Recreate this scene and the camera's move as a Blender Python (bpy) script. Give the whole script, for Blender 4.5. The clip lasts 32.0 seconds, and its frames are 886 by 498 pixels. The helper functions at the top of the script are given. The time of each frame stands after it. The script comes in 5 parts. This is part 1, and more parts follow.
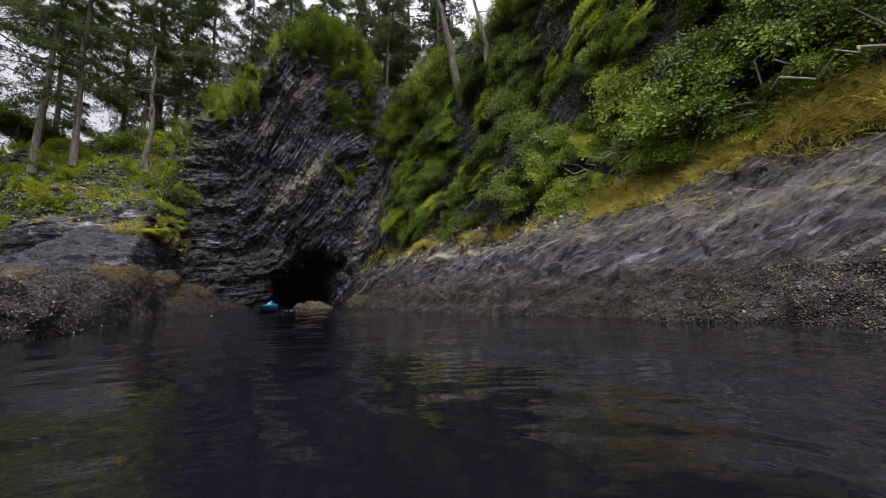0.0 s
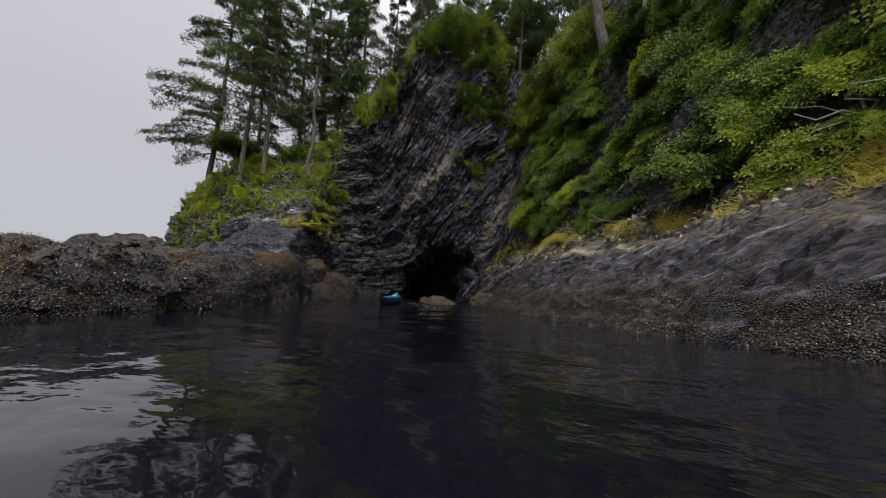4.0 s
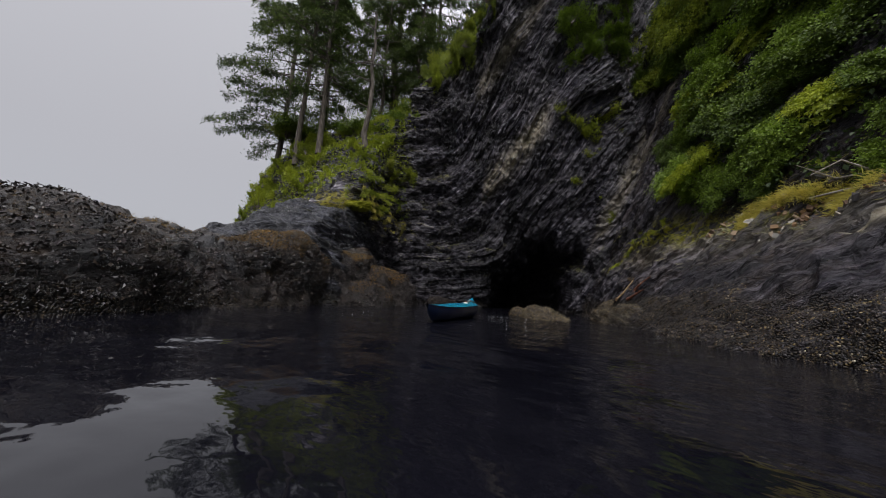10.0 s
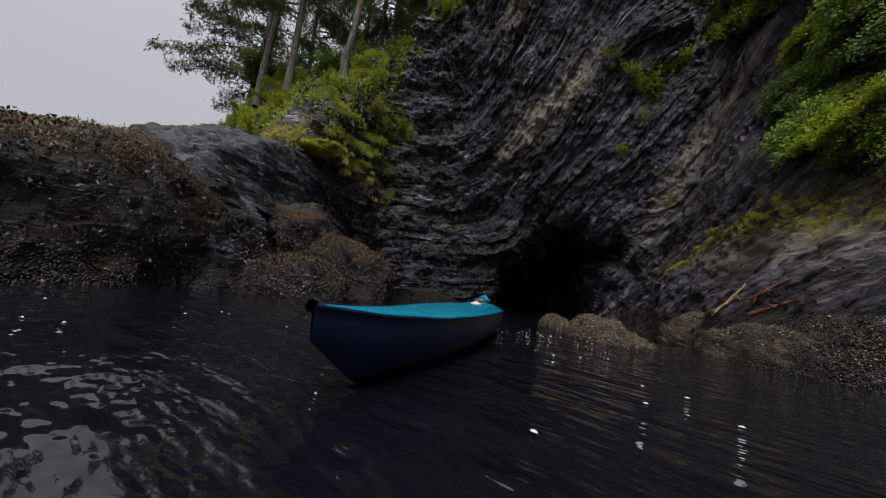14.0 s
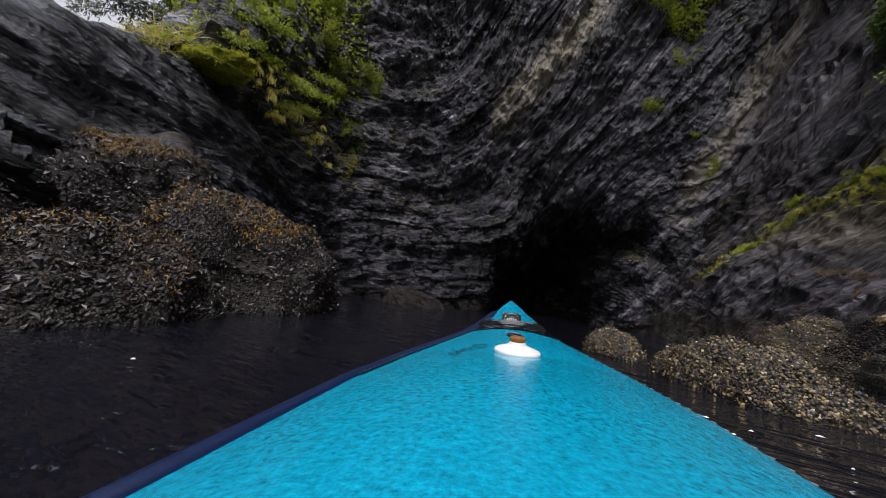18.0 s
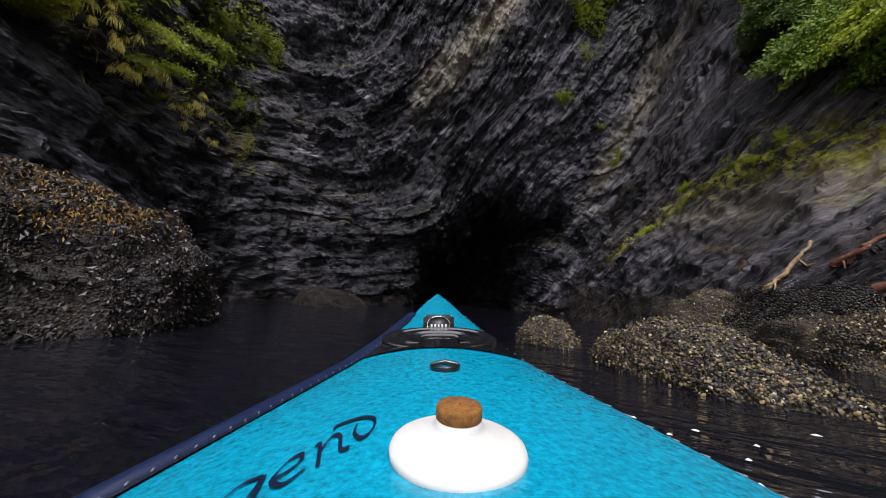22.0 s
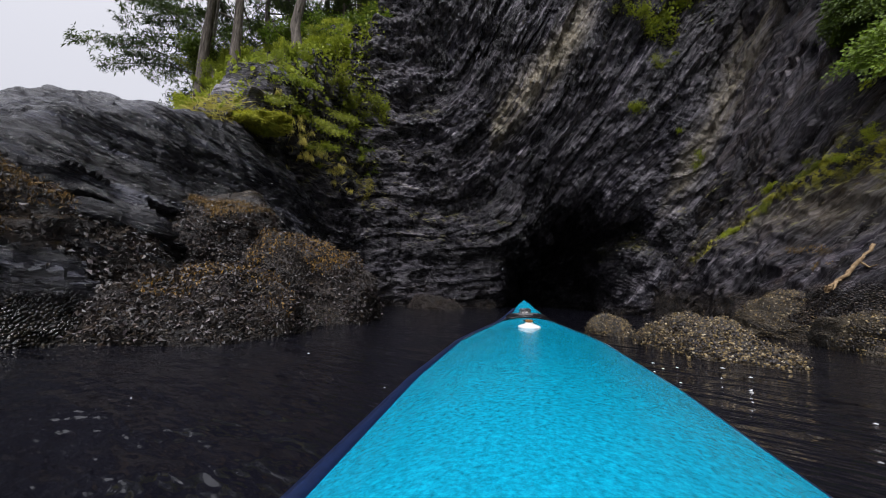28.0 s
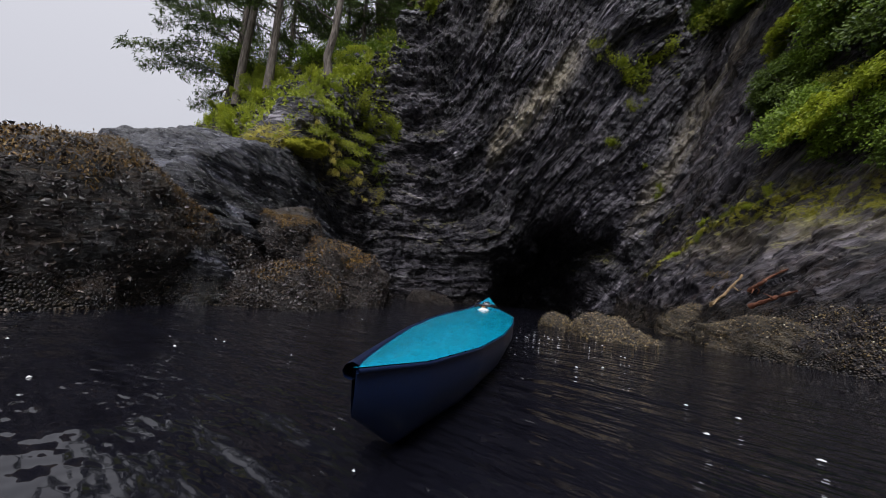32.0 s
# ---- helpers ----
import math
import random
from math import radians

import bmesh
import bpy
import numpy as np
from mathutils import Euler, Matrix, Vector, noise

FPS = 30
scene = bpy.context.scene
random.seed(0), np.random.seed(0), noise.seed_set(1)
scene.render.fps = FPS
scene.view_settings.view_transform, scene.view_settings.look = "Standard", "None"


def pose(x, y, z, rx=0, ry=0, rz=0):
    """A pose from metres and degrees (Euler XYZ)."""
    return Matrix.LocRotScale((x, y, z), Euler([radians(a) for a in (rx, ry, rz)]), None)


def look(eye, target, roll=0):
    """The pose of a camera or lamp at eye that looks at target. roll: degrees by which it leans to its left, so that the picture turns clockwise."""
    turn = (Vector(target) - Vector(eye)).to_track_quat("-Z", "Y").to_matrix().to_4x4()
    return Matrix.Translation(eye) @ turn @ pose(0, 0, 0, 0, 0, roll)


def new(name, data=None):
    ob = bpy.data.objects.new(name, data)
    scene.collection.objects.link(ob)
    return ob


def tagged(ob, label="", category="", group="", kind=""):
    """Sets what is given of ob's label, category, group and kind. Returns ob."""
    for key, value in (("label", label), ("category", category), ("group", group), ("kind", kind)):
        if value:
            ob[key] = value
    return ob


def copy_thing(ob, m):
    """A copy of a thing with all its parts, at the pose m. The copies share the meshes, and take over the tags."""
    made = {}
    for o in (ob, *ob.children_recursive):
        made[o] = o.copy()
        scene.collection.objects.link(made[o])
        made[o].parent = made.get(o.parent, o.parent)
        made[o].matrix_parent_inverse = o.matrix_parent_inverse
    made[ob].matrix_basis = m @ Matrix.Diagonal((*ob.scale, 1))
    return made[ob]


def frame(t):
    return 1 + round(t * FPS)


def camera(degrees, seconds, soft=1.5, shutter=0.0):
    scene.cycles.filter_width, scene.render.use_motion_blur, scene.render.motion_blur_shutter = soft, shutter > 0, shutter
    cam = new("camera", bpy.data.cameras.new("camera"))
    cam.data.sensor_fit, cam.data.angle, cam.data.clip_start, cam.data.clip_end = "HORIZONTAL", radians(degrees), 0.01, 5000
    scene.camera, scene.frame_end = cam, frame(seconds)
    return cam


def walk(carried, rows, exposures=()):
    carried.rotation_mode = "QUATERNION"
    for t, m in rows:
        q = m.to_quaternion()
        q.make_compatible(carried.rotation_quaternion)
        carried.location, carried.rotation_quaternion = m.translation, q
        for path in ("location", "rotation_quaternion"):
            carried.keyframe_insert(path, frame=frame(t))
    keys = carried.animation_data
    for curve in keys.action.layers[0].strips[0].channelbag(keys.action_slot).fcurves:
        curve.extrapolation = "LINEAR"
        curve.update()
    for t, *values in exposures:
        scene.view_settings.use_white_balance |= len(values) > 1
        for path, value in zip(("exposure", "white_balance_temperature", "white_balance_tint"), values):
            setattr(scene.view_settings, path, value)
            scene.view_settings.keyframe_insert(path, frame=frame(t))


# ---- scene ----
cam = camera(106.2, 32.0, soft=1.0)
METRES, EYE, TILT, LEAN, TURN = 20.0, 0.44, 8.08, 1.63, 0.0
ROWS = [
    (0.0, 0.0, 0.0, 0.0, 0.0, 0.0, -0.0),
    (0.5, 0.0035, 0.0059, -0.0014, 4.08, -0.14, 0.14),
    (1.0, 0.0069, 0.0121, -0.0025, 7.69, -0.11, 1.76),
    (1.5, 0.0064, 0.0214, -0.0039, 13.08, -0.06, -0.39),
    (2.0, 0.0046, 0.0323, -0.0055, 18.1, -0.29, -2.88),
    (2.5, 0.0045, 0.0435, -0.0067, 21.13, -0.34, -2.75),
    (4.5, -0.0071, 0.1067, -0.0147, 23.89, -0.16, 0.56),
    (5.0, -0.014, 0.1278, -0.0175, 27.09, -0.07, 2.09),
    (5.5, -0.0231, 0.1488, -0.0202, 29.67, 0.17, -0.61),
    (6.0, -0.0305, 0.1721, -0.0238, 29.72, 0.12, 0.41),
    (6.5, -0.0384, 0.1956, -0.027, 29.15, 0.16, 3.5),
    (7.0, -0.0495, 0.2189, -0.0307, 30.18, 0.52, 3.92),
    (7.5, -0.063, 0.2428, -0.0345, 32.67, 0.63, 3.2),
    (8.0, -0.0781, 0.2651, -0.0386, 34.6, 0.65, -1.05),
    (8.5, -0.0914, 0.2887, -0.0431, 34.75, 0.75, -1.37),
    (9.0, -0.1031, 0.3123, -0.0472, 34.11, 0.78, 3.72),
    (9.5, -0.1197, 0.3342, -0.0516, 35.86, 0.97, -0.11),
    (10.0, -0.1355, 0.3565, -0.0556, 37.66, 0.88, -0.63),
    (10.5, -0.151, 0.3777, -0.0591, 38.89, 0.84, -2.97),
    (11.0, -0.1649, 0.401, -0.0631, 38.12, 0.79, 0.16),
    (11.5, -0.1797, 0.4233, -0.0672, 37.49, 0.62, 0.91),
    (12.0, -0.1988, 0.4449, -0.0715, 38.6, 0.64, -4.82),
    (12.5, -0.2165, 0.4676, -0.0755, 39.8, 0.49, -6.06),
    (13.0, -0.2337, 0.489, -0.0791, 40.08, 0.42, -7.69),
    (13.5, -0.2481, 0.5101, -0.0823, 39.14, 0.31, -5.53),
    (14.0, -0.2617, 0.5303, -0.0858, 37.62, 0.21, -4.52),
    (14.5, -0.2749, 0.55, -0.0894, 35.68, 0.05, -5.03),
    (16.5, -0.3196, 0.6227, -0.0965, 31.68, -0.29, 2.62),
    (17.0, -0.3322, 0.6362, -0.0987, 34.25, -0.23, -1.62),
    (17.5, -0.3434, 0.6497, -0.1012, 35.75, -0.23, -3.81),
    (18.0, -0.3511, 0.6608, -0.1028, 35.05, -0.11, -3.95),
    (18.5, -0.3569, 0.6704, -0.1045, 32.57, -0.1, -5.44),
    (19.0, -0.3588, 0.6788, -0.1054, 28.33, -0.0, -0.76),
    (19.5, -0.3606, 0.6858, -0.1059, 25.19, -0.04, 1.84),
    (20.0, -0.3631, 0.6894, -0.1063, 24.67, -0.23, -1.01),
    (20.5, -0.3649, 0.6911, -0.1066, 25.14, -0.34, -2.7),
    (21.0, -0.3662, 0.6925, -0.107, 25.46, -0.49, -4.19),
    (21.5, -0.3657, 0.6928, -0.1072, 24.31, -0.49, -3.57),
    (22.0, -0.3642, 0.6921, -0.1073, 22.28, -0.41, -1.89),
    (22.5, -0.3622, 0.6911, -0.1073, 20.54, -0.51, 3.16),
    (23.0, -0.3623, 0.6871, -0.1069, 21.5, -0.53, 1.58),
    (23.5, -0.3618, 0.681, -0.1062, 23.31, -0.63, 0.92),
    (24.0, -0.3612, 0.6758, -0.1057, 24.57, -0.65, 0.85),
    (24.5, -0.3603, 0.6704, -0.1047, 26.19, -0.63, 3.37),
    (25.0, -0.3586, 0.6632, -0.1037, 28.93, -0.57, 6.03),
    (25.5, -0.3559, 0.6543, -0.1019, 32.32, -0.5, 7.05),
    (26.0, -0.3537, 0.6454, -0.1002, 35.69, -0.23, 1.98),
    (26.5, -0.3497, 0.6375, -0.0987, 37.4, -0.12, 1.43),
    (28.5, -0.3235, 0.6026, -0.0918, 36.01, 0.2, 0.98),
    (29.0, -0.3167, 0.5931, -0.0904, 35.79, 0.18, 0.36),
    (29.5, -0.3101, 0.5834, -0.0891, 35.69, 0.17, -1.34),
    (30.0, -0.3029, 0.5734, -0.0876, 35.47, 0.12, -0.88),
    (30.5, -0.2957, 0.563, -0.0861, 35.22, 0.04, -0.05),
    (31.0, -0.2889, 0.5524, -0.0844, 35.34, -0.1, -1.04),
    (31.5, -0.2822, 0.5421, -0.0827, 35.42, -0.27, -2.06),
    (32.0, -0.2757, 0.5323, -0.0808, 35.51, -0.39, -2.58),
]
# exposure and white balance of the film: a little brighter at the start, cooler in the shade of the cove
EXPOSURES = [(0.0, 0.65, 6350, 13), (2.0, 0.45, 6350, 13), (5.0, 0.15, 6350, 13), (9.0, 0.05, 6350, 13), (14.5, 0.1, 6350, 13), (18.0, 0.5, 6250, 14), (20.0, 0.5, 6250, 14), (23.0, 0.7, 6250, 14), (25.0, 0.65, 6250, 14), (29.0, 0.6, 6250, 14), (32.0, 0.45, 6250, 14)]
walk(cam, [(t, pose(0, 0, EYE, TILT, LEAN, TURN) @ pose(METRES * x, METRES * y, METRES * z, 90 + pitch, roll, yaw)) for t, x, y, z, yaw, pitch, roll in ROWS], EXPOSURES)

# ---- sky and light: overcast sea sky, soft weak sun ----
world = bpy.data.worlds.new("overcast_sky")
scene.world = world
world.use_nodes = True
wn, wl = world.node_tree.nodes, world.node_tree.links
wn.clear()
w_out = wn.new("ShaderNodeOutputWorld")
w_bg = wn.new("ShaderNodeBackground")
w_sky = wn.new("ShaderNodeTexSky")
w_sky.sky_type = "NISHITA"
w_sky.sun_disc = False
w_sky.sun_elevation, w_sky.sun_rotation = radians(54), radians(154)
w_mix = wn.new("ShaderNodeMixRGB")
w_mix.inputs[0].default_value = 0.94
w_mul = wn.new("ShaderNodeMixRGB")
w_mul.blend_type = "MULTIPLY"
w_mul.inputs[0].default_value = 1.0
w_mul.inputs[2].default_value = (0.09, 0.09, 0.09, 1)
wl.new(w_sky.outputs[0], w_mul.inputs[1])
wl.new(w_mul.outputs[0], w_mix.inputs[1])
w_tc = wn.new("ShaderNodeTexCoord")
w_sep = wn.new("ShaderNodeSeparateXYZ")
w_ramp = wn.new("ShaderNodeValToRGB")
w_ramp.color_ramp.elements[0].position, w_ramp.color_ramp.elements[0].color = 0.0, (0.44, 0.45, 0.47, 1)
w_ramp.color_ramp.elements[1].position, w_ramp.color_ramp.elements[1].color = 1.0, (2.1, 2.1, 2.15, 1)
for w_pos, w_col in ((0.35, (0.48, 0.48, 0.495, 1)), (0.68, (0.56, 0.56, 0.575, 1))):
    e_mid = w_ramp.color_ramp.elements.new(w_pos)
    e_mid.color = w_col
w_noise = wn.new("ShaderNodeTexNoise")
w_noise.inputs["Scale"].default_value = 2.2
w_add = wn.new("ShaderNodeMath")
w_add.operation = "MULTIPLY_ADD"
w_add.inputs[1].default_value = 0.12
wl.new(w_tc.outputs["Generated"], w_sep.inputs[0])
wl.new(w_tc.outputs["Generated"], w_noise.inputs["Vector"])
wl.new(w_noise.outputs["Fac"], w_add.inputs[0])
wl.new(w_sep.outputs["Z"], w_add.inputs[2])
wl.new(w_add.outputs[0], w_ramp.inputs[0])
wl.new(w_ramp.outputs[0], w_mix.inputs[2])
wl.new(w_mix.outputs[0], w_bg.inputs["Color"])
w_bg.inputs["Strength"].default_value = 1.0
wl.new(w_bg.outputs[0], w_out.inputs[0])

sun = new("sun", bpy.data.lights.new("sun", "SUN"))
sun.data.energy, sun.data.angle, sun.data.color = 1.7, radians(20), (1.0, 0.985, 0.96)
sun.matrix_world = look((12, -22, 58), (-6, 15, 0))


# ---- materials ----
def material(name, rough=0.6, spec=0.5, metal=0.0):
    m = bpy.data.materials.new(name)
    m.use_nodes = True
    b = m.node_tree.nodes["Principled BSDF"]
    b.inputs["Roughness"].default_value = rough
    b.inputs["Specular IOR Level"].default_value = spec
    b.inputs["Metallic"].default_value = metal
    return m, m.node_tree.nodes, m.node_tree.links, b


def ramp(nodes, links, source, stops):
    r = nodes.new("ShaderNodeValToRGB")
    cr = r.color_ramp
    while len(cr.elements) < len(stops):
        cr.elements.new(0.5)
    for e, (p, c) in zip(cr.elements, stops):
        e.position, e.color = p, (*c, 1) if len(c) == 3 else c
    links.new(source, r.inputs[0])
    return r.outputs[0]


def grey(v):
    return (v, v, v)


def noise_node(nodes, links, vec, scale, detail=4.0, rough=0.6, stretch=None):
    if stretch:
        mp = nodes.new("ShaderNodeMapping")
        mp.inputs["Scale"].default_value = stretch
        links.new(vec, mp.inputs["Vector"])
        vec = mp.outputs[0]
    n = nodes.new("ShaderNodeTexNoise")
    n.inputs["Scale"].default_value, n.inputs["Detail"].default_value, n.inputs["Roughness"].default_value = scale, detail, rough
    links.new(vec, n.inputs["Vector"])
    return n.outputs["Fac"]


def mixed(nodes, links, fac, a, b, blend="MIX"):
    x = nodes.new("ShaderNodeMixRGB")
    x.blend_type = blend
    for k, v in ((0, fac), (1, a), (2, b)):
        if isinstance(v, (int, float)):
            x.inputs[k].default_value = v
        elif isinstance(v, tuple):
            x.inputs[k].default_value = (*v, 1)
        else:
            links.new(v, x.inputs[k])
    return x.outputs[0]


def arith(nodes, links, op, a, b=0.0, c=0.0, clamp=False):
    x = nodes.new("ShaderNodeMath")
    x.operation, x.use_clamp = op, clamp
    for k, v in enumerate((a, b, c)):
        if isinstance(v, (int, float)):
            x.inputs[k].default_value = v
        else:
            links.new(v, x.inputs[k])
    return x.outputs[0]


def bump(nodes, links, bsdf, height, strength=0.5, distance=0.05):
    b = nodes.new("ShaderNodeBump")
    b.inputs["Strength"].default_value, b.inputs["Distance"].default_value = strength, distance
    links.new(height, b.inputs["Height"])
    links.new(b.outputs[0], bsdf.inputs["Normal"])


def rock_material(name, dark, mid, pale, wet=0.45, kelp=0.0, barnacle=0.6, moss=0.0, shell_top=0.55, black=0.0, rust=0.0):
    """Foliated slate: streaks follow the stored grain; tide zones of shells and weed follow the height."""
    m, n, l, b = material(name, wet, 0.7 if wet <= 0.2 else 0.45)
    at = n.new("ShaderNodeAttribute")
    at.attribute_name = "grain"
    g = at.outputs["Vector"]
    geo = n.new("ShaderNodeNewGeometry")
    p = geo.outputs["Position"]
    sep = n.new("ShaderNodeSeparateXYZ")
    l.new(p, sep.inputs[0])
    z = sep.outputs["Z"]
    streak = noise_node(n, l, g, 1.0, 9, 0.72, (5.0, 0.55, 0.8))
    fine = noise_node(n, l, g, 1.0, 6, 0.75, (18.0, 3.6, 5.0))
    patch = noise_node(n, l, p, 0.55, 4, 0.6)
    spots = noise_node(n, l, p, 9.0, 5, 0.75)
    col = ramp(n, l, streak, [(0.43, dark), (0.49, mid), (0.54, mid), (0.62, pale)])
    # broad beds of darker and paler slate
    bed = noise_node(n, l, g, 1.0, 5, 0.65, (1.5, 0.22, 0.35))
    col = mixed(n, l, 1.0, col, ramp(n, l, bed, [(0.36, grey(0.25)), (0.5, grey(0.75)), (0.62, grey(1.8))]), "MULTIPLY")
    col = mixed(n, l, ramp(n, l, fine, [(0.50, grey(0.0)), (0.64, grey(0.75))]), col, tuple(c * 0.45 for c in dark))
    col = mixed(n, l, ramp(n, l, patch, [(0.40, grey(0.0)), (0.62, grey(0.65))]), col, mixed(n, l, ramp(n, l, noise_node(n, l, g, 1.0, 8, 0.75, (9.0, 0.9, 1.5)), [(0.45, grey(0.0)), (0.60, grey(1.0))]), dark, tuple(0.75 * c for c in pale)))
    # glints of broken edges painted as pale flecks along the grain
    glint = noise_node(n, l, g, 1.0, 5, 0.8, (31.0, 5.0, 7.5))
    col = mixed(n, l, ramp(n, l, glint, [(0.58, grey(0.0)), (0.66, grey(0.75))]), col, tuple(0.8 * c for c in pale))
    # pale salt and lichen specks, made stronger to double as painted glints
    col = mixed(n, l, ramp(n, l, spots, [(0.64, grey(0.0)), (0.72, grey(0.55))]), col, (0.24, 0.23, 0.22))
    st = n.new("ShaderNodeAttribute")
    st.attribute_name = "stain"
    stm = arith(n, l, "MULTIPLY", st.outputs["Fac"], ramp(n, l, noise_node(n, l, g, 1.0, 6, 0.7, (5.0, 1.2, 1.5)), [(0.36, grey(0.0)), (0.52, grey(1.0))]))
    col = mixed(n, l, stm, col, ramp(n, l, spots, [(0.35, (0.36, 0.29, 0.18)), (0.65, (0.66, 0.60, 0.48))]))
    if rust:
        rm = ramp(n, l, noise_node(n, l, g, 1.0, 6, 0.7, (2.2, 0.7, 0.9)), [(0.47, grey(0.0)), (0.60, grey(rust))])
        col = mixed(n, l, rm, col, ramp(n, l, spots, [(0.35, (0.020, 0.013, 0.008)), (0.55, (0.085, 0.050, 0.024)), (0.70, (0.26, 0.16, 0.07))]))
    # darkens rock by the cave: wet slate plus shade put into the colour
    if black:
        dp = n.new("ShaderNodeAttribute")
        dp.attribute_name = "damp_shade"
        damp_shade = arith(n, l, "MULTIPLY", dp.outputs["Fac"], ramp(n, l, patch, [(0.25, grey(0.75)), (0.6, grey(1.0))]))
        col = mixed(n, l, arith(n, l, "MULTIPLY", damp_shade, black), col, tuple(0.6 * c for c in dark))
    # angular broken faces at three sizes: each cell is a plane with a tilt of its own
    facets = None
    for stretch, tilt in (((2.2, 0.7, 0.9), 2.0), ((6.0, 1.9, 2.6), 2.0), ((15.0, 5.5, 7.0), 1.0)):
        mp = n.new("ShaderNodeMapping")
        mp.inputs["Scale"].default_value = stretch
        l.new(g, mp.inputs["Vector"])
        vf = n.new("ShaderNodeTexVoronoi")
        vf.inputs["Scale"].default_value = 1.0
        l.new(mp.outputs[0], vf.inputs["Vector"])
        off, lean = n.new("ShaderNodeVectorMath"), n.new("ShaderNodeVectorMath")
        off.operation = lean.operation = "SUBTRACT"
        l.new(mp.outputs[0], off.inputs[0])
        l.new(vf.outputs["Position"], off.inputs[1])
        l.new(vf.outputs["Color"], lean.inputs[0])
        lean.inputs[1].default_value = (0.5, 0.5, 0.5)
        dot = n.new("ShaderNodeVectorMath")
        dot.operation = "DOT_PRODUCT"
        l.new(off.outputs[0], dot.inputs[0])
        l.new(lean.outputs[0], dot.inputs[1])
        facets = arith(n, l, "MULTIPLY_ADD", dot.outputs["Value"], tilt, facets if facets else 0.0)
    rough_h = arith(n, l, "ADD", facets, arith(n, l, "MULTIPLY_ADD", streak, 0.7, arith(n, l, "MULTIPLY", fine, 0.6)))
    zone = arith(n, l, "MULTIPLY_ADD", patch, 0.9, z)
    if barnacle:
        vor = n.new("ShaderNodeTexVoronoi")
        vor.inputs["Scale"].default_value = 42
        l.new(p, vor.inputs["Vector"])
        shell = ramp(n, l, vor.outputs["Color"], [(0.0, (0.012, 0.012, 0.016)), (0.35, (0.05, 0.040, 0.033)), (0.68, (0.17, 0.125, 0.075)), (0.9, (0.30, 0.23, 0.14)), (1.0, (0.42, 0.38, 0.32))])
        shell = mixed(n, l, ramp(n, l, vor.outputs["Distance"], [(0.2, grey(0.0)), (0.6, grey(0.9))]), shell, (0.012, 0.011, 0.011))
        lowm = arith(n, l, "SUBTRACT", shell_top + 0.45, zone)
        lowm = arith(n, l, "MULTIPLY", lowm, 3.0, clamp=True)
        lowm = arith(n, l, "MULTIPLY", lowm, ramp(n, l, noise_node(n, l, p, 2.2, 4, 0.7), [(0.38, grey(0.2)), (0.56, grey(1.0))]))
        lowm = arith(n, l, "MULTIPLY", lowm, barnacle)
        col = mixed(n, l, lowm, col, shell)
        rough_h = arith(n, l, "MULTIPLY_ADD", arith(n, l, "MULTIPLY", vor.outputs["Distance"], lowm), -1.4, rough_h)
    if kelp:
        up = n.new("ShaderNodeSeparateXYZ")
        l.new(geo.outputs["Normal"], up.inputs[0])
        weed = ramp(n, l, noise_node(n, l, p, 14, 5, 0.8), [(0.35, (0.007, 0.006, 0.005)), (0.55, (0.030, 0.020, 0.011)), (0.72, (0.17, 0.10, 0.022))])
        wm = arith(n, l, "SUBTRACT", up.outputs["Z"], arith(n, l, "MULTIPLY_ADD", patch, -0.9, 1.0))
        wm = arith(n, l, "MULTIPLY", wm, 5.0, clamp=True)
        wm = arith(n, l, "MULTIPLY", wm, arith(n, l, "MULTIPLY", arith(n, l, "SUBTRACT", z, 0.45), 3.0, clamp=True))
        wm = arith(n, l, "MULTIPLY", wm, kelp)
        col = mixed(n, l, wm, col, weed)
    if moss:
        up2 = n.new("ShaderNodeSeparateXYZ")
        l.new(geo.outputs["Normal"], up2.inputs[0])
        mm = arith(n, l, "MULTIPLY_ADD", noise_node(n, l, p, 0.8, 5, 0.7), 1.3, up2.outputs["Z"])
        mm = arith(n, l, "MULTIPLY", arith(n, l, "SUBTRACT", mm, 1.32), 3.5, clamp=True)
        mm = arith(n, l, "MULTIPLY", mm, arith(n, l, "SUBTRACT", z, 1.6, clamp=True))
        mm = arith(n, l, "MULTIPLY", mm, moss, clamp=True)
        tf = n.new("ShaderNodeAttribute")
        tf.attribute_name = "turf"
        mm = arith(n, l, "MAXIMUM", mm, arith(n, l, "MULTIPLY", tf.outputs["Fac"], ramp(n, l, noise_node(n, l, p, 4.2, 6, 0.75), [(0.47, grey(0.0)), (0.53, grey(1.0))])))
        col = mixed(n, l, mm, col, ramp(n, l, spots, [(0.35, (0.10, 0.11, 0.012)), (0.65, (0.54, 0.50, 0.05))]))
    l.new(col, b.inputs["Base Color"])
    l.new(ramp(n, l, fine, [(0.40, grey(wet * 0.5)), (0.62, grey(min(1, wet + 0.35)))]), b.inputs["Roughness"])
    bump(n, l, b, rough_h, 1.0, 0.11)
    return m


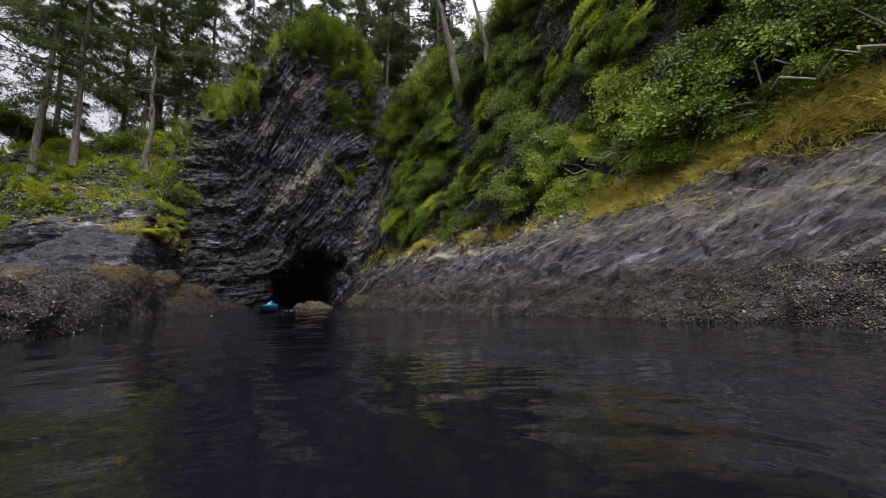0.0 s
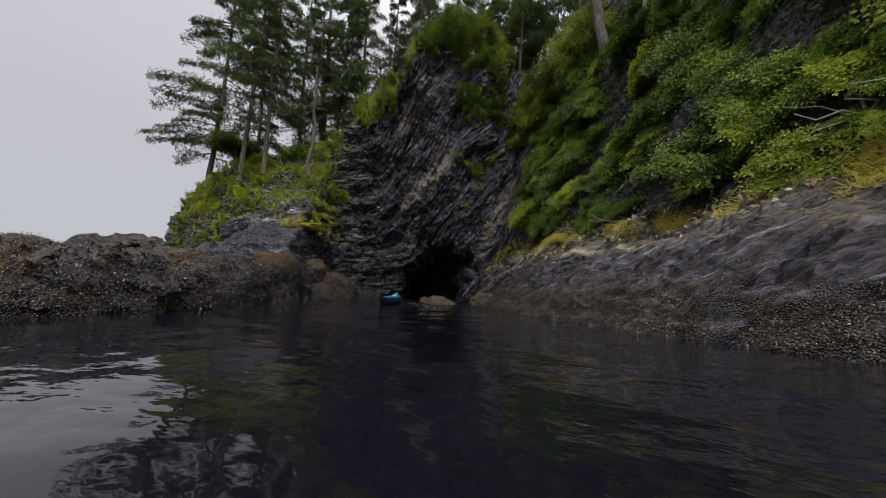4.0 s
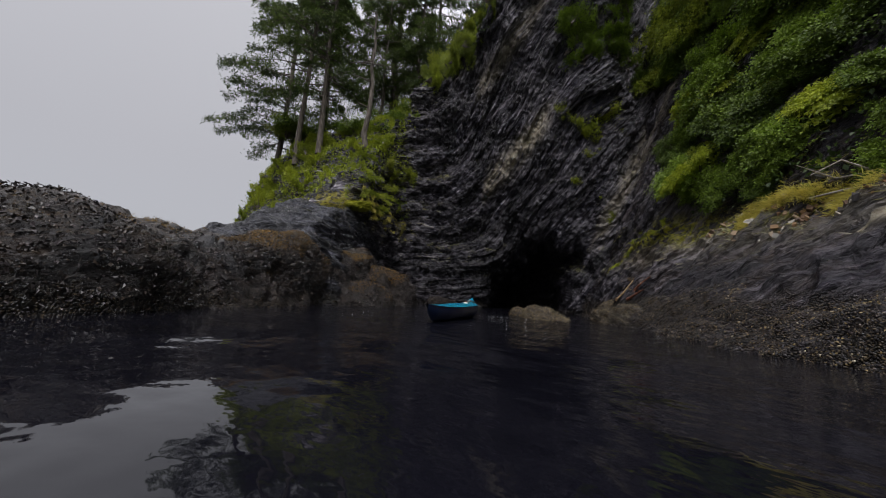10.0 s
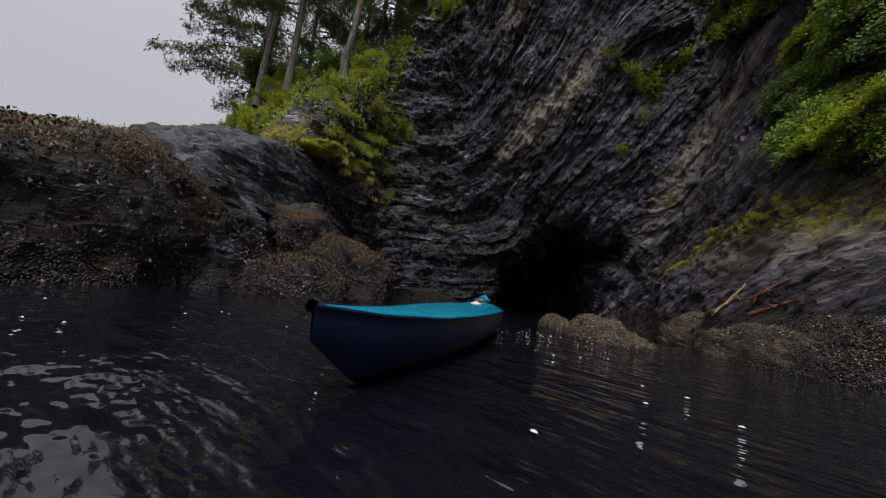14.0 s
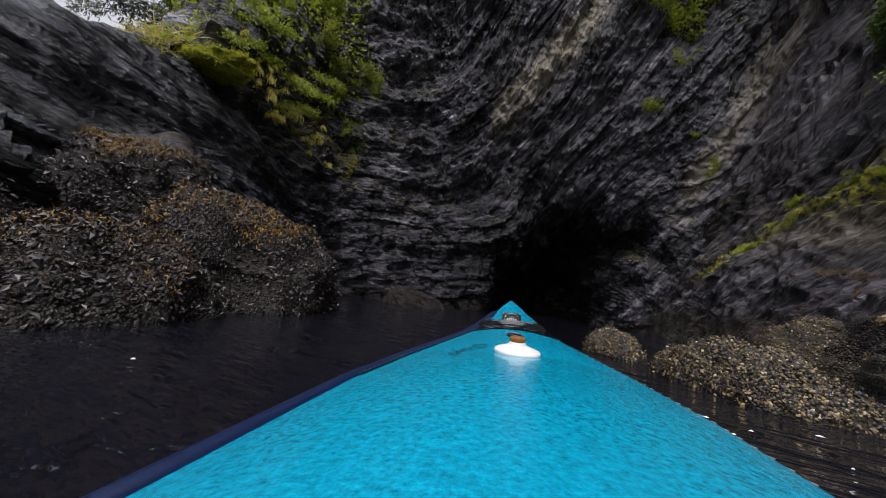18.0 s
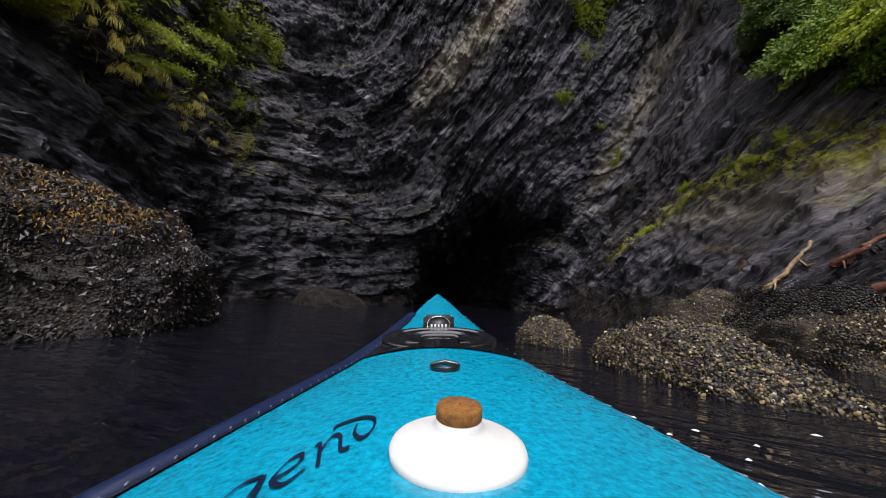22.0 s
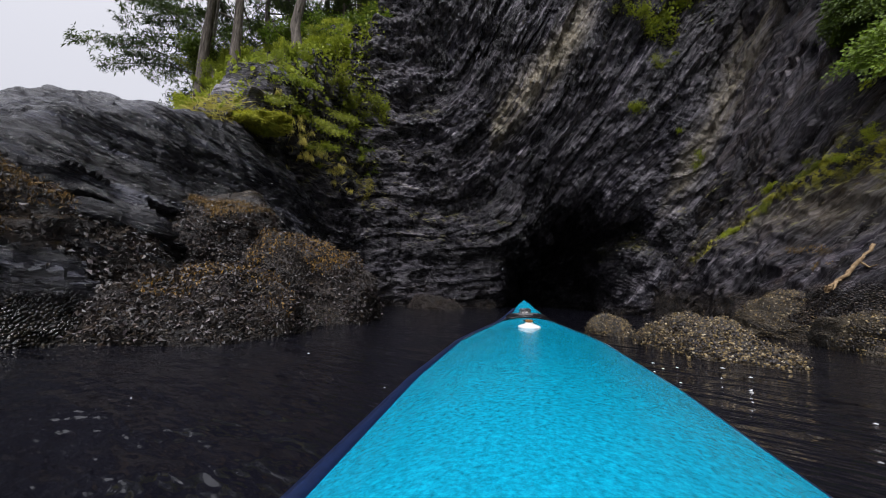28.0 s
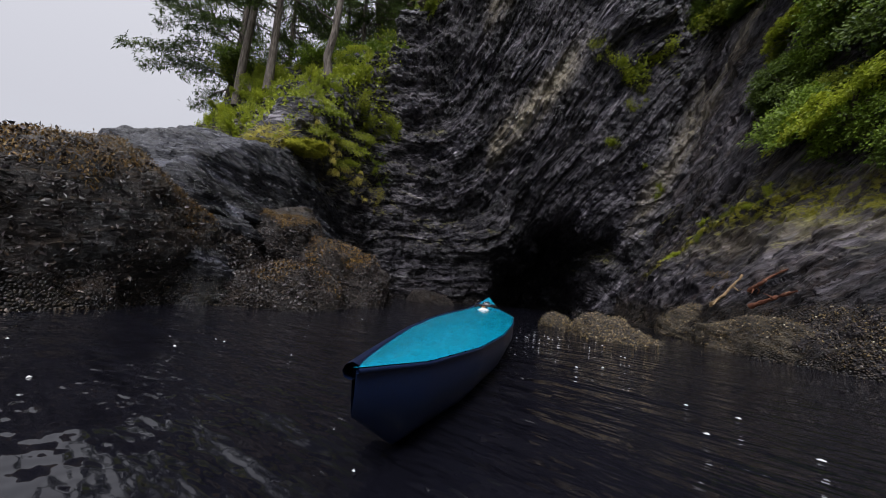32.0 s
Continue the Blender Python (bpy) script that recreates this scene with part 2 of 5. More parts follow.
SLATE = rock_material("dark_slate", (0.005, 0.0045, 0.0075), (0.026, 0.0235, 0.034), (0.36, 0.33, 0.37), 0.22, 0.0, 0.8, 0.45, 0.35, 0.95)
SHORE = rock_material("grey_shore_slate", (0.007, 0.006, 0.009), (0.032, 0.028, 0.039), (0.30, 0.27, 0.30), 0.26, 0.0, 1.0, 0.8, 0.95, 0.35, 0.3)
REEF = rock_material("weedy_reef_rock", (0.003, 0.003, 0.004), (0.009, 0.007, 0.008), (0.05, 0.040, 0.036), 0.26, 0.75, 1.0, 0.0, 0.4, 0.0, 0.25)
LEDGE = rock_material("wet_black_slate", (0.002, 0.002, 0.003), (0.010, 0.010, 0.016), (0.105, 0.107, 0.14), 0.2, 0.0, 1.0, 0.0, 0.5)
TAN_ROCK = rock_material("tan_barnacled_rock", (0.016, 0.012, 0.008), (0.062, 0.047, 0.029), (0.20, 0.16, 0.095), 0.5, 0.3, 0.55, 0.0, 2.0)
SHELLY = rock_material("shell_covered_rock", (0.008, 0.006, 0.007), (0.022, 0.017, 0.017), (0.075, 0.058, 0.050), 0.4, 0.5, 0.45, 0.0, 2.0)
SHELL_M, _n, _l, _b = material("mussel_and_barnacle_shell", 0.35)
_g = _n.new("ShaderNodeNewGeometry")
_l.new(ramp(_n, _l, _g.outputs["Random Per Island"], [(0.0, (0.006, 0.005, 0.008)), (0.5, (0.017, 0.012, 0.011)), (0.82, (0.036, 0.023, 0.017)), (0.97, (0.075, 0.052, 0.038)), (1.0, (0.24, 0.20, 0.17))]), _b.inputs["Base Color"])


SHELL_TAN, _n, _l, _b = material("tan_barnacle_shell", 0.5)
_g = _n.new("ShaderNodeNewGeometry")
_l.new(ramp(_n, _l, _g.outputs["Random Per Island"], [(0.0, (0.012, 0.011, 0.014)), (0.42, (0.026, 0.021, 0.020)), (0.68, (0.085, 0.058, 0.022)), (0.95, (0.26, 0.185, 0.072)), (1.0, (0.52, 0.46, 0.34))]), _b.inputs["Base Color"])


def water_material():
    m, n, l, b = material("dark_sea_water", 0.03, 0.9)
    b.inputs["IOR"].default_value = 1.33
    b.inputs["Base Color"].default_value = (0.005, 0.005, 0.008, 1)
    geo = n.new("ShaderNodeNewGeometry")
    p = geo.outputs["Position"]
    a = noise_node(n, l, p, 1.0, 3, 0.5, (0.9, 1.3, 1.0))
    c = noise_node(n, l, p, 1.0, 3, 0.6, (3.5, 5.5, 1.0))
    d = noise_node(n, l, p, 1.0, 2, 0.5, (0.18, 0.22, 1.0))
    calm = ramp(n, l, d, [(0.4, grey(0.25)), (0.6, grey(1.0))])
    h = arith(n, l, "MULTIPLY_ADD", arith(n, l, "MULTIPLY", c, calm), 0.24, a)
    # the inner cove is stirred by paddling
    along = n.new("ShaderNodeVectorMath")
    along.operation = "DOT_PRODUCT"
    along.inputs[1].default_value = (-0.5, 0.866, 0.0)
    l.new(p, along.inputs[0])
    stir = arith(n, l, "MULTIPLY", arith(n, l, "SUBTRACT", along.outputs["Value"], 10.5), 0.4, clamp=True)
    chop = noise_node(n, l, p, 1.0, 3, 0.55, (2.2, 5.6, 1.0))
    h = arith(n, l, "MULTIPLY_ADD", arith(n, l, "MULTIPLY", chop, stir), 1.5, h)
    bump(n, l, b, h, 0.42, 0.11)
    return m


WATER = water_material()


def leaf_material(name, low, high, spec=0.35, trans=0.25):
    m, n, l, b = material(name, 0.5, spec)
    oi = n.new("ShaderNodeObjectInfo")
    geo = n.new("ShaderNodeNewGeometry")
    f = arith(n, l, "MULTIPLY_ADD", oi.outputs["Random"], 0.45, arith(n, l, "MULTIPLY", geo.outputs["Random Per Island"], 0.55))
    f2 = arith(n, l, "MULTIPLY_ADD", noise_node(n, l, geo.outputs["Position"], 0.7, 3), 0.9, arith(n, l, "MULTIPLY", f, 0.55))
    col = ramp(n, l, f2, [(0.35, low), (0.68, tuple(0.6 * a + 0.4 * c for a, c in zip(low, high))), (0.95, high)])
    l.new(col, b.inputs["Base Color"])
    tr = n.new("ShaderNodeBsdfTranslucent")
    l.new(col, tr.inputs[0])
    mx = n.new("ShaderNodeMixShader")
    mx.inputs[0].default_value = trans
    l.new(b.outputs[0], mx.inputs[1])
    l.new(tr.outputs[0], mx.inputs[2])
    l.new(mx.outputs[0], n["Material Output"].inputs[0])
    return m


LEAF = leaf_material("shrub_leaf_green", (0.009, 0.022, 0.004), (0.22, 0.33, 0.026), 0.35, 0.18)
# darker copy of the shrub leaf: shade of the gaps is in its colour
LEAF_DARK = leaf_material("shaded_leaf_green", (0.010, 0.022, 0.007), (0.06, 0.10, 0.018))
LEAF_MID = leaf_material("mid_leaf_green", (0.05, 0.085, 0.010), (0.36, 0.42, 0.04), 0.35, 0.35)
OLIVE = leaf_material("olive_leaf_green", (0.09, 0.12, 0.012), (0.40, 0.44, 0.05), 0.35, 0.4)
LEAF_LIGHT = leaf_material("light_leaf_green", (0.13, 0.18, 0.014), (0.48, 0.54, 0.05), 0.35, 0.45)
NEEDLE = leaf_material("conifer_needle_green", (0.020, 0.038, 0.014), (0.15, 0.21, 0.045))
FERN = leaf_material("fern_green", (0.10, 0.17, 0.015), (0.42, 0.50, 0.05), 0.35, 0.4)
WEED = leaf_material("brown_rockweed", (0.014, 0.010, 0.004), (0.30, 0.18, 0.03), 0.5, 0.1)
GOLDWEED = leaf_material("golden_rockweed", (0.025, 0.015, 0.004), (0.34, 0.19, 0.028), 0.5, 0.1)
GRASS = leaf_material("dry_yellow_grass", (0.38, 0.35, 0.06), (0.80, 0.71, 0.20))


def plain(name, stops, scale, rough=0.7, stretch=None, strength=0.4, dist=0.02, spec=0.4, detail=5):
    m, n, l, b = material(name, rough, spec)
    tc = n.new("ShaderNodeTexCoord")
    f = noise_node(n, l, tc.outputs["Object"], scale, detail, 0.65, stretch)
    l.new(ramp(n, l, f, stops), b.inputs["Base Color"])
    if strength:
        bump(n, l, b, f, strength, dist)
    return m


BARK = plain("grey_brown_bark", [(0.3, (0.035, 0.028, 0.022)), (0.5, (0.11, 0.092, 0.075)), (0.72, (0.23, 0.20, 0.165))], 3.0, 0.85, (6, 6, 0.8), 0.8, 0.03)
DEADWOOD = plain("bleached_dead_wood", [(0.3, (0.14, 0.12, 0.10)), (0.7, (0.42, 0.38, 0.33))], 4.0, 0.8, (8, 8, 1), 0.5, 0.01)
SOIL = plain("dark_forest_soil", [(0.3, (0.010, 0.009, 0.006)), (0.7, (0.035, 0.028, 0.016))], 2.0, 0.95)


# ---- tools for meshes ----
RNG = np.random.default_rng(7)
LATTICE = RNG.random((64, 64, 64))
RIGHT, AHEAD = np.array([0.866, 0.5, 0.0]), np.array([-0.5, 0.866, 0.0])  # across and along the cove


def value_noise(p):
    i = np.floor(p).astype(int)
    f = p - i
    f = f * f * (3 - 2 * f)
    out = 0.0
    for dx in (0, 1):
        for dy in (0, 1):
            for dz in (0, 1):
                w = (f[..., 0] if dx else 1 - f[..., 0]) * (f[..., 1] if dy else 1 - f[..., 1]) * (f[..., 2] if dz else 1 - f[..., 2])
                out = out + w * LATTICE[(i[..., 0] + dx) % 64, (i[..., 1] + dy) % 64, (i[..., 2] + dz) % 64]
    return out * 2 - 1


def fbm(p, octaves=4, gain=0.5):
    out, a = 0.0, 1.0
    for k in range(octaves):
        out = out + a * value_noise(p * 2.03 ** k + 11.3 * k)
        a *= gain
    return out


def ridged(p, octaves=3):
    out, a = 0.0, 1.0
    for k in range(octaves):
        out = out + a * (1 - 2 * np.abs(value_noise(p * 2.1 ** k + 5.7 * k)))
        a *= 0.5
    return out


def cove(r, f, z):
    """World place of a point given across and along the cove."""
    r, f, z = np.broadcast_arrays(r, f, z)
    return r[..., None] * RIGHT + f[..., None] * AHEAD + z[..., None] * np.array([0, 0, 1.0])


def spot(r, f, z=0.0):
    return Vector(tuple(float(c) for c in cove(np.array(r, float), np.array(f, float), np.array(z, float))))


def soft_interp(x, knots, values, blur):
    """Piecewise-linear curve, rounded over the given width."""
    out = 0.0
    for o in np.linspace(-1, 1, 7):
        out = out + np.interp(x + o * blur, knots, values)
    return out / 7


def raw_mesh(name, verts, faces, mat, smooth=True):
    me = bpy.data.meshes.new(name)
    verts, faces = np.asarray(verts, float), np.asarray(faces)
    n = faces.shape[1]
    me.vertices.add(len(verts))
    me.vertices.foreach_set("co", verts.ravel())
    me.loops.add(faces.size)
    me.loops.foreach_set("vertex_index", faces.ravel().astype(np.int32))
    me.polygons.add(len(faces))
    me.polygons.foreach_set("loop_start", np.arange(0, faces.size, n, dtype=np.int32))
    me.polygons.foreach_set("loop_total", np.full(len(faces), n, dtype=np.int32))
    me.update(calc_edges=True)
    me.validate()
    me.polygons.foreach_set("use_smooth", np.full(len(me.polygons), smooth))
    me.materials.append(mat)
    return me


def grid_faces(n, m):
    i = np.arange((n - 1) * (m - 1))
    a = (i // (m - 1)) * m + i % (m - 1)
    return np.stack([a, a + m, a + m + 1, a + 1], 1)


def grid_normals(P):
    du, dv = np.gradient(P, axis=0), np.gradient(P, axis=1)
    n = np.cross(du, dv)
    return n / np.maximum(np.linalg.norm(n, axis=-1, keepdims=True), 1e-9)


def rock_sheet(name, P, grain, mat, amount=1.0, flip=False, parent=None, chunk=0.17, smooth=False, stain=None, turf=None, damp_shade=None, layer=1.0, beds=(0.2, 0.12), regrain=None, swell=0.28, knobs=0.04, chips=0.5):
    """A rock surface from a grid of places: broken along its grain, with the grain stored for the material."""
    N = grid_normals(P) * (-1 if flip else 1)
    bent = grain + 0.05 * value_noise(P * 1.3)[..., None]

    def blocks(thick, long, seed):
        """Broken slabs: one offset for each piece of each layer."""
        lay = bent[..., 0] / thick + 1.1 * value_noise(P * 0.35 + seed) + 0.16 * value_noise(P * 1.4 + seed)
        iu = np.floor(lay).astype(int)
        shift = LATTICE[iu % 64, seed % 64, 3] * 7
        iv = np.floor(bent[..., 1] / long + shift).astype(int)
        iw = np.floor(bent[..., 2] / long * 0.8 + shift * 1.7).astype(int)
        return LATTICE[iu % 64, iv % 64, iw % 64] * 2 - 1 + 0.7 * (lay - iu - 0.5)

    def plates(scale, sharp):
        n = value_noise(bent * np.array(scale))
        return np.sign(n) * np.abs(n) ** sharp

    d = swell * fbm(P * 0.45, 3) + 1.2 * chunk * plates((1.3, 0.22, 0.4), 0.6)
    worn = np.clip(0.8 + 1.1 * value_noise(P * 0.33 + 31) + 0.6 * value_noise(P * 0.9 + 17), 0.05, 2.0)
    d = d + chunk * worn * (0.45 * blocks(0.5, 4.5, 5) + layer * (0.17 * blocks(beds[0], 3.2, 9) + 0.10 * blocks(beds[1], 1.8, 13)))
    d = d + chunk * (chips * fbm(P * 4.5, 3) + 0.6 * (1.4 - worn) * ridged(bent * np.array([2.6, 1.1, 1.4]), 3))
    d = d + knobs * fbm(P * 1.6 + 3.3, 3) - knobs * ridged(P * 1.1 + 8.1, 2)
    P = P + N * (d * amount)[..., None]
    if regrain:
        grain = regrain(P @ RIGHT, P @ AHEAD, P[..., 2])
    n, m = P.shape[:2]
    faces = grid_faces(n, m)
    if flip:
        faces = faces[:, ::-1]
    me = raw_mesh(name, P.reshape(-1, 3), faces, mat, smooth)
    at = me.attributes.new("grain", "FLOAT_VECTOR", "POINT")
    at.data.foreach_set("vector", grain.reshape(-1, 3).astype(np.float32).ravel())
    for key, mask in (("stain", stain), ("turf", turf), ("damp_shade", damp_shade)):
        if mask is not None:
            st = me.attributes.new(key, "FLOAT", "POINT")
            st.data.foreach_set("value", mask.astype(np.float32).ravel())
    ob = new(name, me)
    if parent:
        ob.parent = parent
    return ob, P, grid_normals(P) * (-1 if flip else 1)


def part(name, me, parent, label=""):
    ob = new(name, me)
    ob.parent = parent
    return tagged(ob, label)


def bm_mesh(name, bm, mat, smooth=True):
    me = bpy.data.meshes.new(name)
    bm.to_mesh(me)
    bm.free()
    me.polygons.foreach_set("use_smooth", np.full(len(me.polygons), smooth))
    me.materials.append(mat)
    return me


def tube(name, points, radii, mat, sides=8):
    """A tapered limb along a chain of places."""
    pts = [Vector(p) for p in points]
    V, Fc = [], []
    for i, p in enumerate(pts):
        t = (pts[min(i + 1, len(pts) - 1)] - pts[max(i - 1, 0)]).normalized()
        a = t.orthogonal().normalized() if i == 0 else (a - t * a.dot(t)).normalized()
        b = t.cross(a)
        for k in range(sides):
            w = 2 * math.pi * k / sides
            V.append(tuple(p + (a * math.cos(w) + b * math.sin(w)) * radii[i]))
    for i in range(len(pts) - 1):
        for k in range(sides):
            Fc.append((i * sides + k, i * sides + (k + 1) % sides, (i + 1) * sides + (k + 1) % sides, (i + 1) * sides + k))
    return np.array(V), np.array(Fc)


def joined(name, pieces, mat):
    V, Fc, o = [], [], 0
    for v, fc in pieces:
        V.append(v)
        Fc.append(fc + o)
        o += len(v)
    return raw_mesh(name, np.concatenate(V), np.concatenate(Fc), mat)


def leaves(name, base, way, up, length, width, mat, fold=0.25):
    """Many small leaves, each a folded lozenge from its base along its way."""
    way = way / np.maximum(np.linalg.norm(way, axis=1, keepdims=True), 1e-6)
    side = np.cross(way, up)
    side /= np.maximum(np.linalg.norm(side, axis=1, keepdims=True), 1e-6)
    nrm = np.cross(side, way)
    L, W = length[:, None], width[:, None]
    mid = base + way * L * 0.45
    V = np.stack([base, mid - side * W + nrm * W * fold, base + way * L - nrm * L * 0.12, mid + side * W + nrm * W * fold], 1).reshape(-1, 3)
    k = np.arange(len(base)) * 4
    Fc = np.concatenate([np.stack([k, k + 1, k + 2], 1), np.stack([k, k + 2, k + 3], 1)])
    return raw_mesh(name, V, Fc, mat, False)


# ---- the water ----
def build_water():
    near = np.stack(np.meshgrid(np.linspace(-14, 14, 260), np.linspace(-6, 32, 340), indexing="ij"), -1)
    P = cove(near[..., 0], near[..., 1], 0 * near[..., 0])
    edge = np.minimum(1, np.minimum(14 - np.abs(near[..., 0]), np.minimum(near[..., 1] + 6, 32 - near[..., 1])) / 2)
    P[..., 2] = edge * (0.012 * fbm(P * np.array([0.8, 1.1, 1]), 2) + 0.004 * fbm(P * 3.1, 2))
    verts = P.reshape(-1, 3)
    faces = grid_faces(260, 340)
    rim = [(-14, -6), (14, -6), (14, 32), (-14, 32)]
    far = [(-4000, -4000), (4000, -4000), (4000, 4000), (-4000, 4000)]
    extra = np.array([tuple(spot(r, f, -0.0)) for r, f in rim + far])
    o = len(verts)
    ring = np.array([(o + k, o + 4 + k, o + 4 + (k + 1) % 4, o + (k + 1) % 4) for k in range(4)])
    ob = new("water", raw_mesh("water", np.concatenate([verts, extra]), np.concatenate([faces, ring]), WATER))
    tagged(ob, "dark calm sea water with small ripples", "water", kind="structure")


build_water()

# sea bed under everything
bed_v = np.array([tuple(spot(r, f, -1.6)) for r, f in [(-4000, -4000), (4000, -4000), (4000, 4000), (-4000, 4000)]])
tagged(new("ground", raw_mesh("ground", bed_v, np.array([[0, 1, 2, 3]]), SOIL)), "dark sea bed under the water", "ground", kind="structure")


# ---- the cliff at the head of the cove, with its sea cave ----
def fold_grain(r, f, z):
    ang = np.radians(soft_interp(r, [-6, -2.6, -0.5, 1.5, 7], [6, 8, 34, 56, 58], 0.8))
    rr = np.linspace(-40, 30, 1401)
    tg = np.tan(np.radians(soft_interp(rr, [-6, -2.6, -0.5, 1.5, 7], [6, 8, 34, 56, 58], 0.8)))
    run = np.interp(r, rr, np.cumsum(tg) * 0.05)
    u = (z - run + run[tuple(0 for _ in run.shape)] * 0) * np.cos(ang)
    v = z * np.sin(ang) + r * np.cos(ang)
    wob = 0.14 * value_noise(np.stack([r, z, f], -1) * 0.5) + 0.55 * value_noise(np.stack([r, z, f], -1) * 0.22)
    return np.stack([u + wob, v, f], -1)


def cliff_depth(r, z):
    base = soft_interp(r, [-40, -22, -16, -10, -6.5, -4.8, -4.15, -3.9, -3.65, -2.4, -1.4, 0.5, 2.5, 4.5, 6.2, 7.2, 8.2, 14],
                       [66, 39, 29, 24.6, 21.8, 20.3, 20.4, 22.4, 24.0, 25.4, 26.1, 27.0, 27.6, 27.2, 26.2, 25.4, 25.0, 24.0], 0.16)
    # the wall leans out over the water, then goes back at its top
    lean = soft_interp(r, [-3.4, -2.0, 0, 6, 9], [0, 0.12, 0.30, 0.32, -0.1], 0.5)
    top = soft_interp(r, [-6, -3.2, -1.5, 0.2, 0.9, 2.0, 4.0, 14], [7, 12.0, 13.4, 14.7, 16.5, 18.3, 19, 19], 0.4)
    out = base - lean * np.clip(np.minimum(z, top) - 4.0, 0, None) + 1.1 * np.clip(z - top, 0, None)
    # the wooded headland: undercut rock below a lip, a slope above it
    head = 1 / (1 + np.exp((r + 3.85) * 8.0))
    lip = 3.6 + 0.10 * np.clip(-4 - r, 0, 10)
    slope = base - 0.35 * np.clip(z - 1, 0, 2.6) + soft_interp(r, [-16, -9, -4.5], [0.2, 0.5, 0.85], 0.5) * np.clip(z - lip, 0, None) + 3.0 * np.clip(z - soft_interp(r, [-17, -15.2, -14, -12, -8.5, -5], [4.6, 5.9, 7.2, 8.1, 9.0, 10.2], 0.4), 0, None) - 0.3
    out = head * slope + (1 - head) * out
    # the cave
    cr, half = 3.85 + 0.05 * z, 1.95
    roof = 3.8 - 0.5 * np.abs(r - 4.6) - 0.4 * np.clip(3.6 - r, 0, 2)
    ragged = 0.35 * value_noise(np.stack([r * 1.3, z * 1.3, 0 * r], -1)) + 0.2 * value_noise(np.stack([r * 3.1, z * 3.1, 0 * r + 5], -1))
    mouth = 1 / (1 + np.exp(np.maximum((np.abs(r - cr) - half) * 4 + 2 * ragged, (z - roof + ragged) * 3.2)))
    hollow = np.exp(-((r - 4.2) / 2.6) ** 2 - ((z - 2.0) / 2.6) ** 2)
    return out + 9.0 * mouth ** 1.5 + 0.9 * hollow


rr = np.concatenate([np.linspace(-40, -9, 90), np.linspace(-8.95, -4.6, 100), np.linspace(-4.57, -3.3, 150), np.linspace(-3.26, 9.5, 300), np.linspace(9.7, 14, 20)])
zz = np.concatenate([np.linspace(-1.2, 17, 380), np.linspace(17.3, 30, 24)])
R2, Z2 = np.meshgrid(rr, zz, indexing="ij")
F2 = cliff_depth(R2, Z2)
band = np.exp(-((Z2 - 7.6 - 1.15 * (R2 - 1.5)) / 0.7) ** 2) * np.clip((R2 - 0.7) * 3, 0, 1) * np.clip((4.6 - R2) / 1.0, 0, 1)
band = 0.8 * band + 0.5 * np.exp(-((Z2 - 7.6 - 2.2 * (R2 - 8.4)) / 0.8) ** 2) * np.clip((R2 - 6.6) * 2, 0, 1)
band = band + 0.5 * np.exp(-((Z2 - 13.0 - 1.5 * (R2 - 1.0)) / 0.6) ** 2) * np.clip(R2 * 2, 0, 1)
# the mask around the cave mouth holds wet rock and painted shade
cliff, CLIFF_P, CLIFF_N = rock_sheet("cliff_back", cove(R2, F2, Z2), fold_grain(R2, F2, Z2), SLATE, 1.0, flip=True, stain=band, damp_shade=np.exp(-((R2 - 2.4) / 4.2) ** 2 - ((Z2 - 1.2) / 3.5) ** 2), chunk=0.15, regrain=fold_grain)
tagged(cliff, "black folded slate cliff leaning over a dark sea cave", "cliff", kind="structure")


# ---- the sloping shore on the other side ----
def shore_across(f, z):
    r0 = soft_interp(f, [-20, -5, 2, 4.4, 7, 10, 13, 16, 18.6, 21, 24, 28], [10, 6.6, 5.3, 5.1, 4.9, 4.8, 4.8, 5.0, 5.5, 5.9, 6.1, 6.3], 1.0)
    low = soft_interp(f, [0, 13, 17, 20, 24], [1.30, 1.30, 0.95, 0.62, 0.42], 1.0)
    high = 0.28
    knee = soft_interp(f, [0, 12, 20], [3.2, 3.0, 3.4], 1.0)
    return r0 + low * np.minimum(z, knee) + high * np.clip(z - knee, 0, None) + 2.0 * np.clip(z - 18, 0, None)


def grass_line(f):
    return np.interp(f, [-4, 2, 5, 8, 13, 18, 20, 21.4, 22.4, 23.2, 24.1, 25], [4.0, 3.9, 3.15, 2.8, 2.9, 3.0, 3.35, 3.4, 3.0, 2.55, 2.1, 1.7])


ff = np.concatenate([np.linspace(-20, -3, 50), np.linspace(-2.95, 27.5, 700)])
zs = np.concatenate([np.linspace(-1.2, 4.5, 150), np.linspace(4.6, 24, 80)])
Fs, Zs = np.meshgrid(ff, zs, indexing="ij")
Rs = shore_across(Fs, Zs)
# steep beds that lean over towards the cave
f_run = np.linspace(-25, 30, 1101)
a_run = np.radians(soft_interp(f_run, [-25, 13, 18, 22, 30], [38, 38, 42, 50, 54], 1.0))


def bed_grain(r, f, z):
    a = np.interp(f, f_run, a_run)
    u = np.interp(f, f_run, np.cumsum(np.sin(a_run)) * 0.05)
    return np.stack([z * np.cos(a) + u, z * np.sin(a) - f * np.cos(a), r], -1)


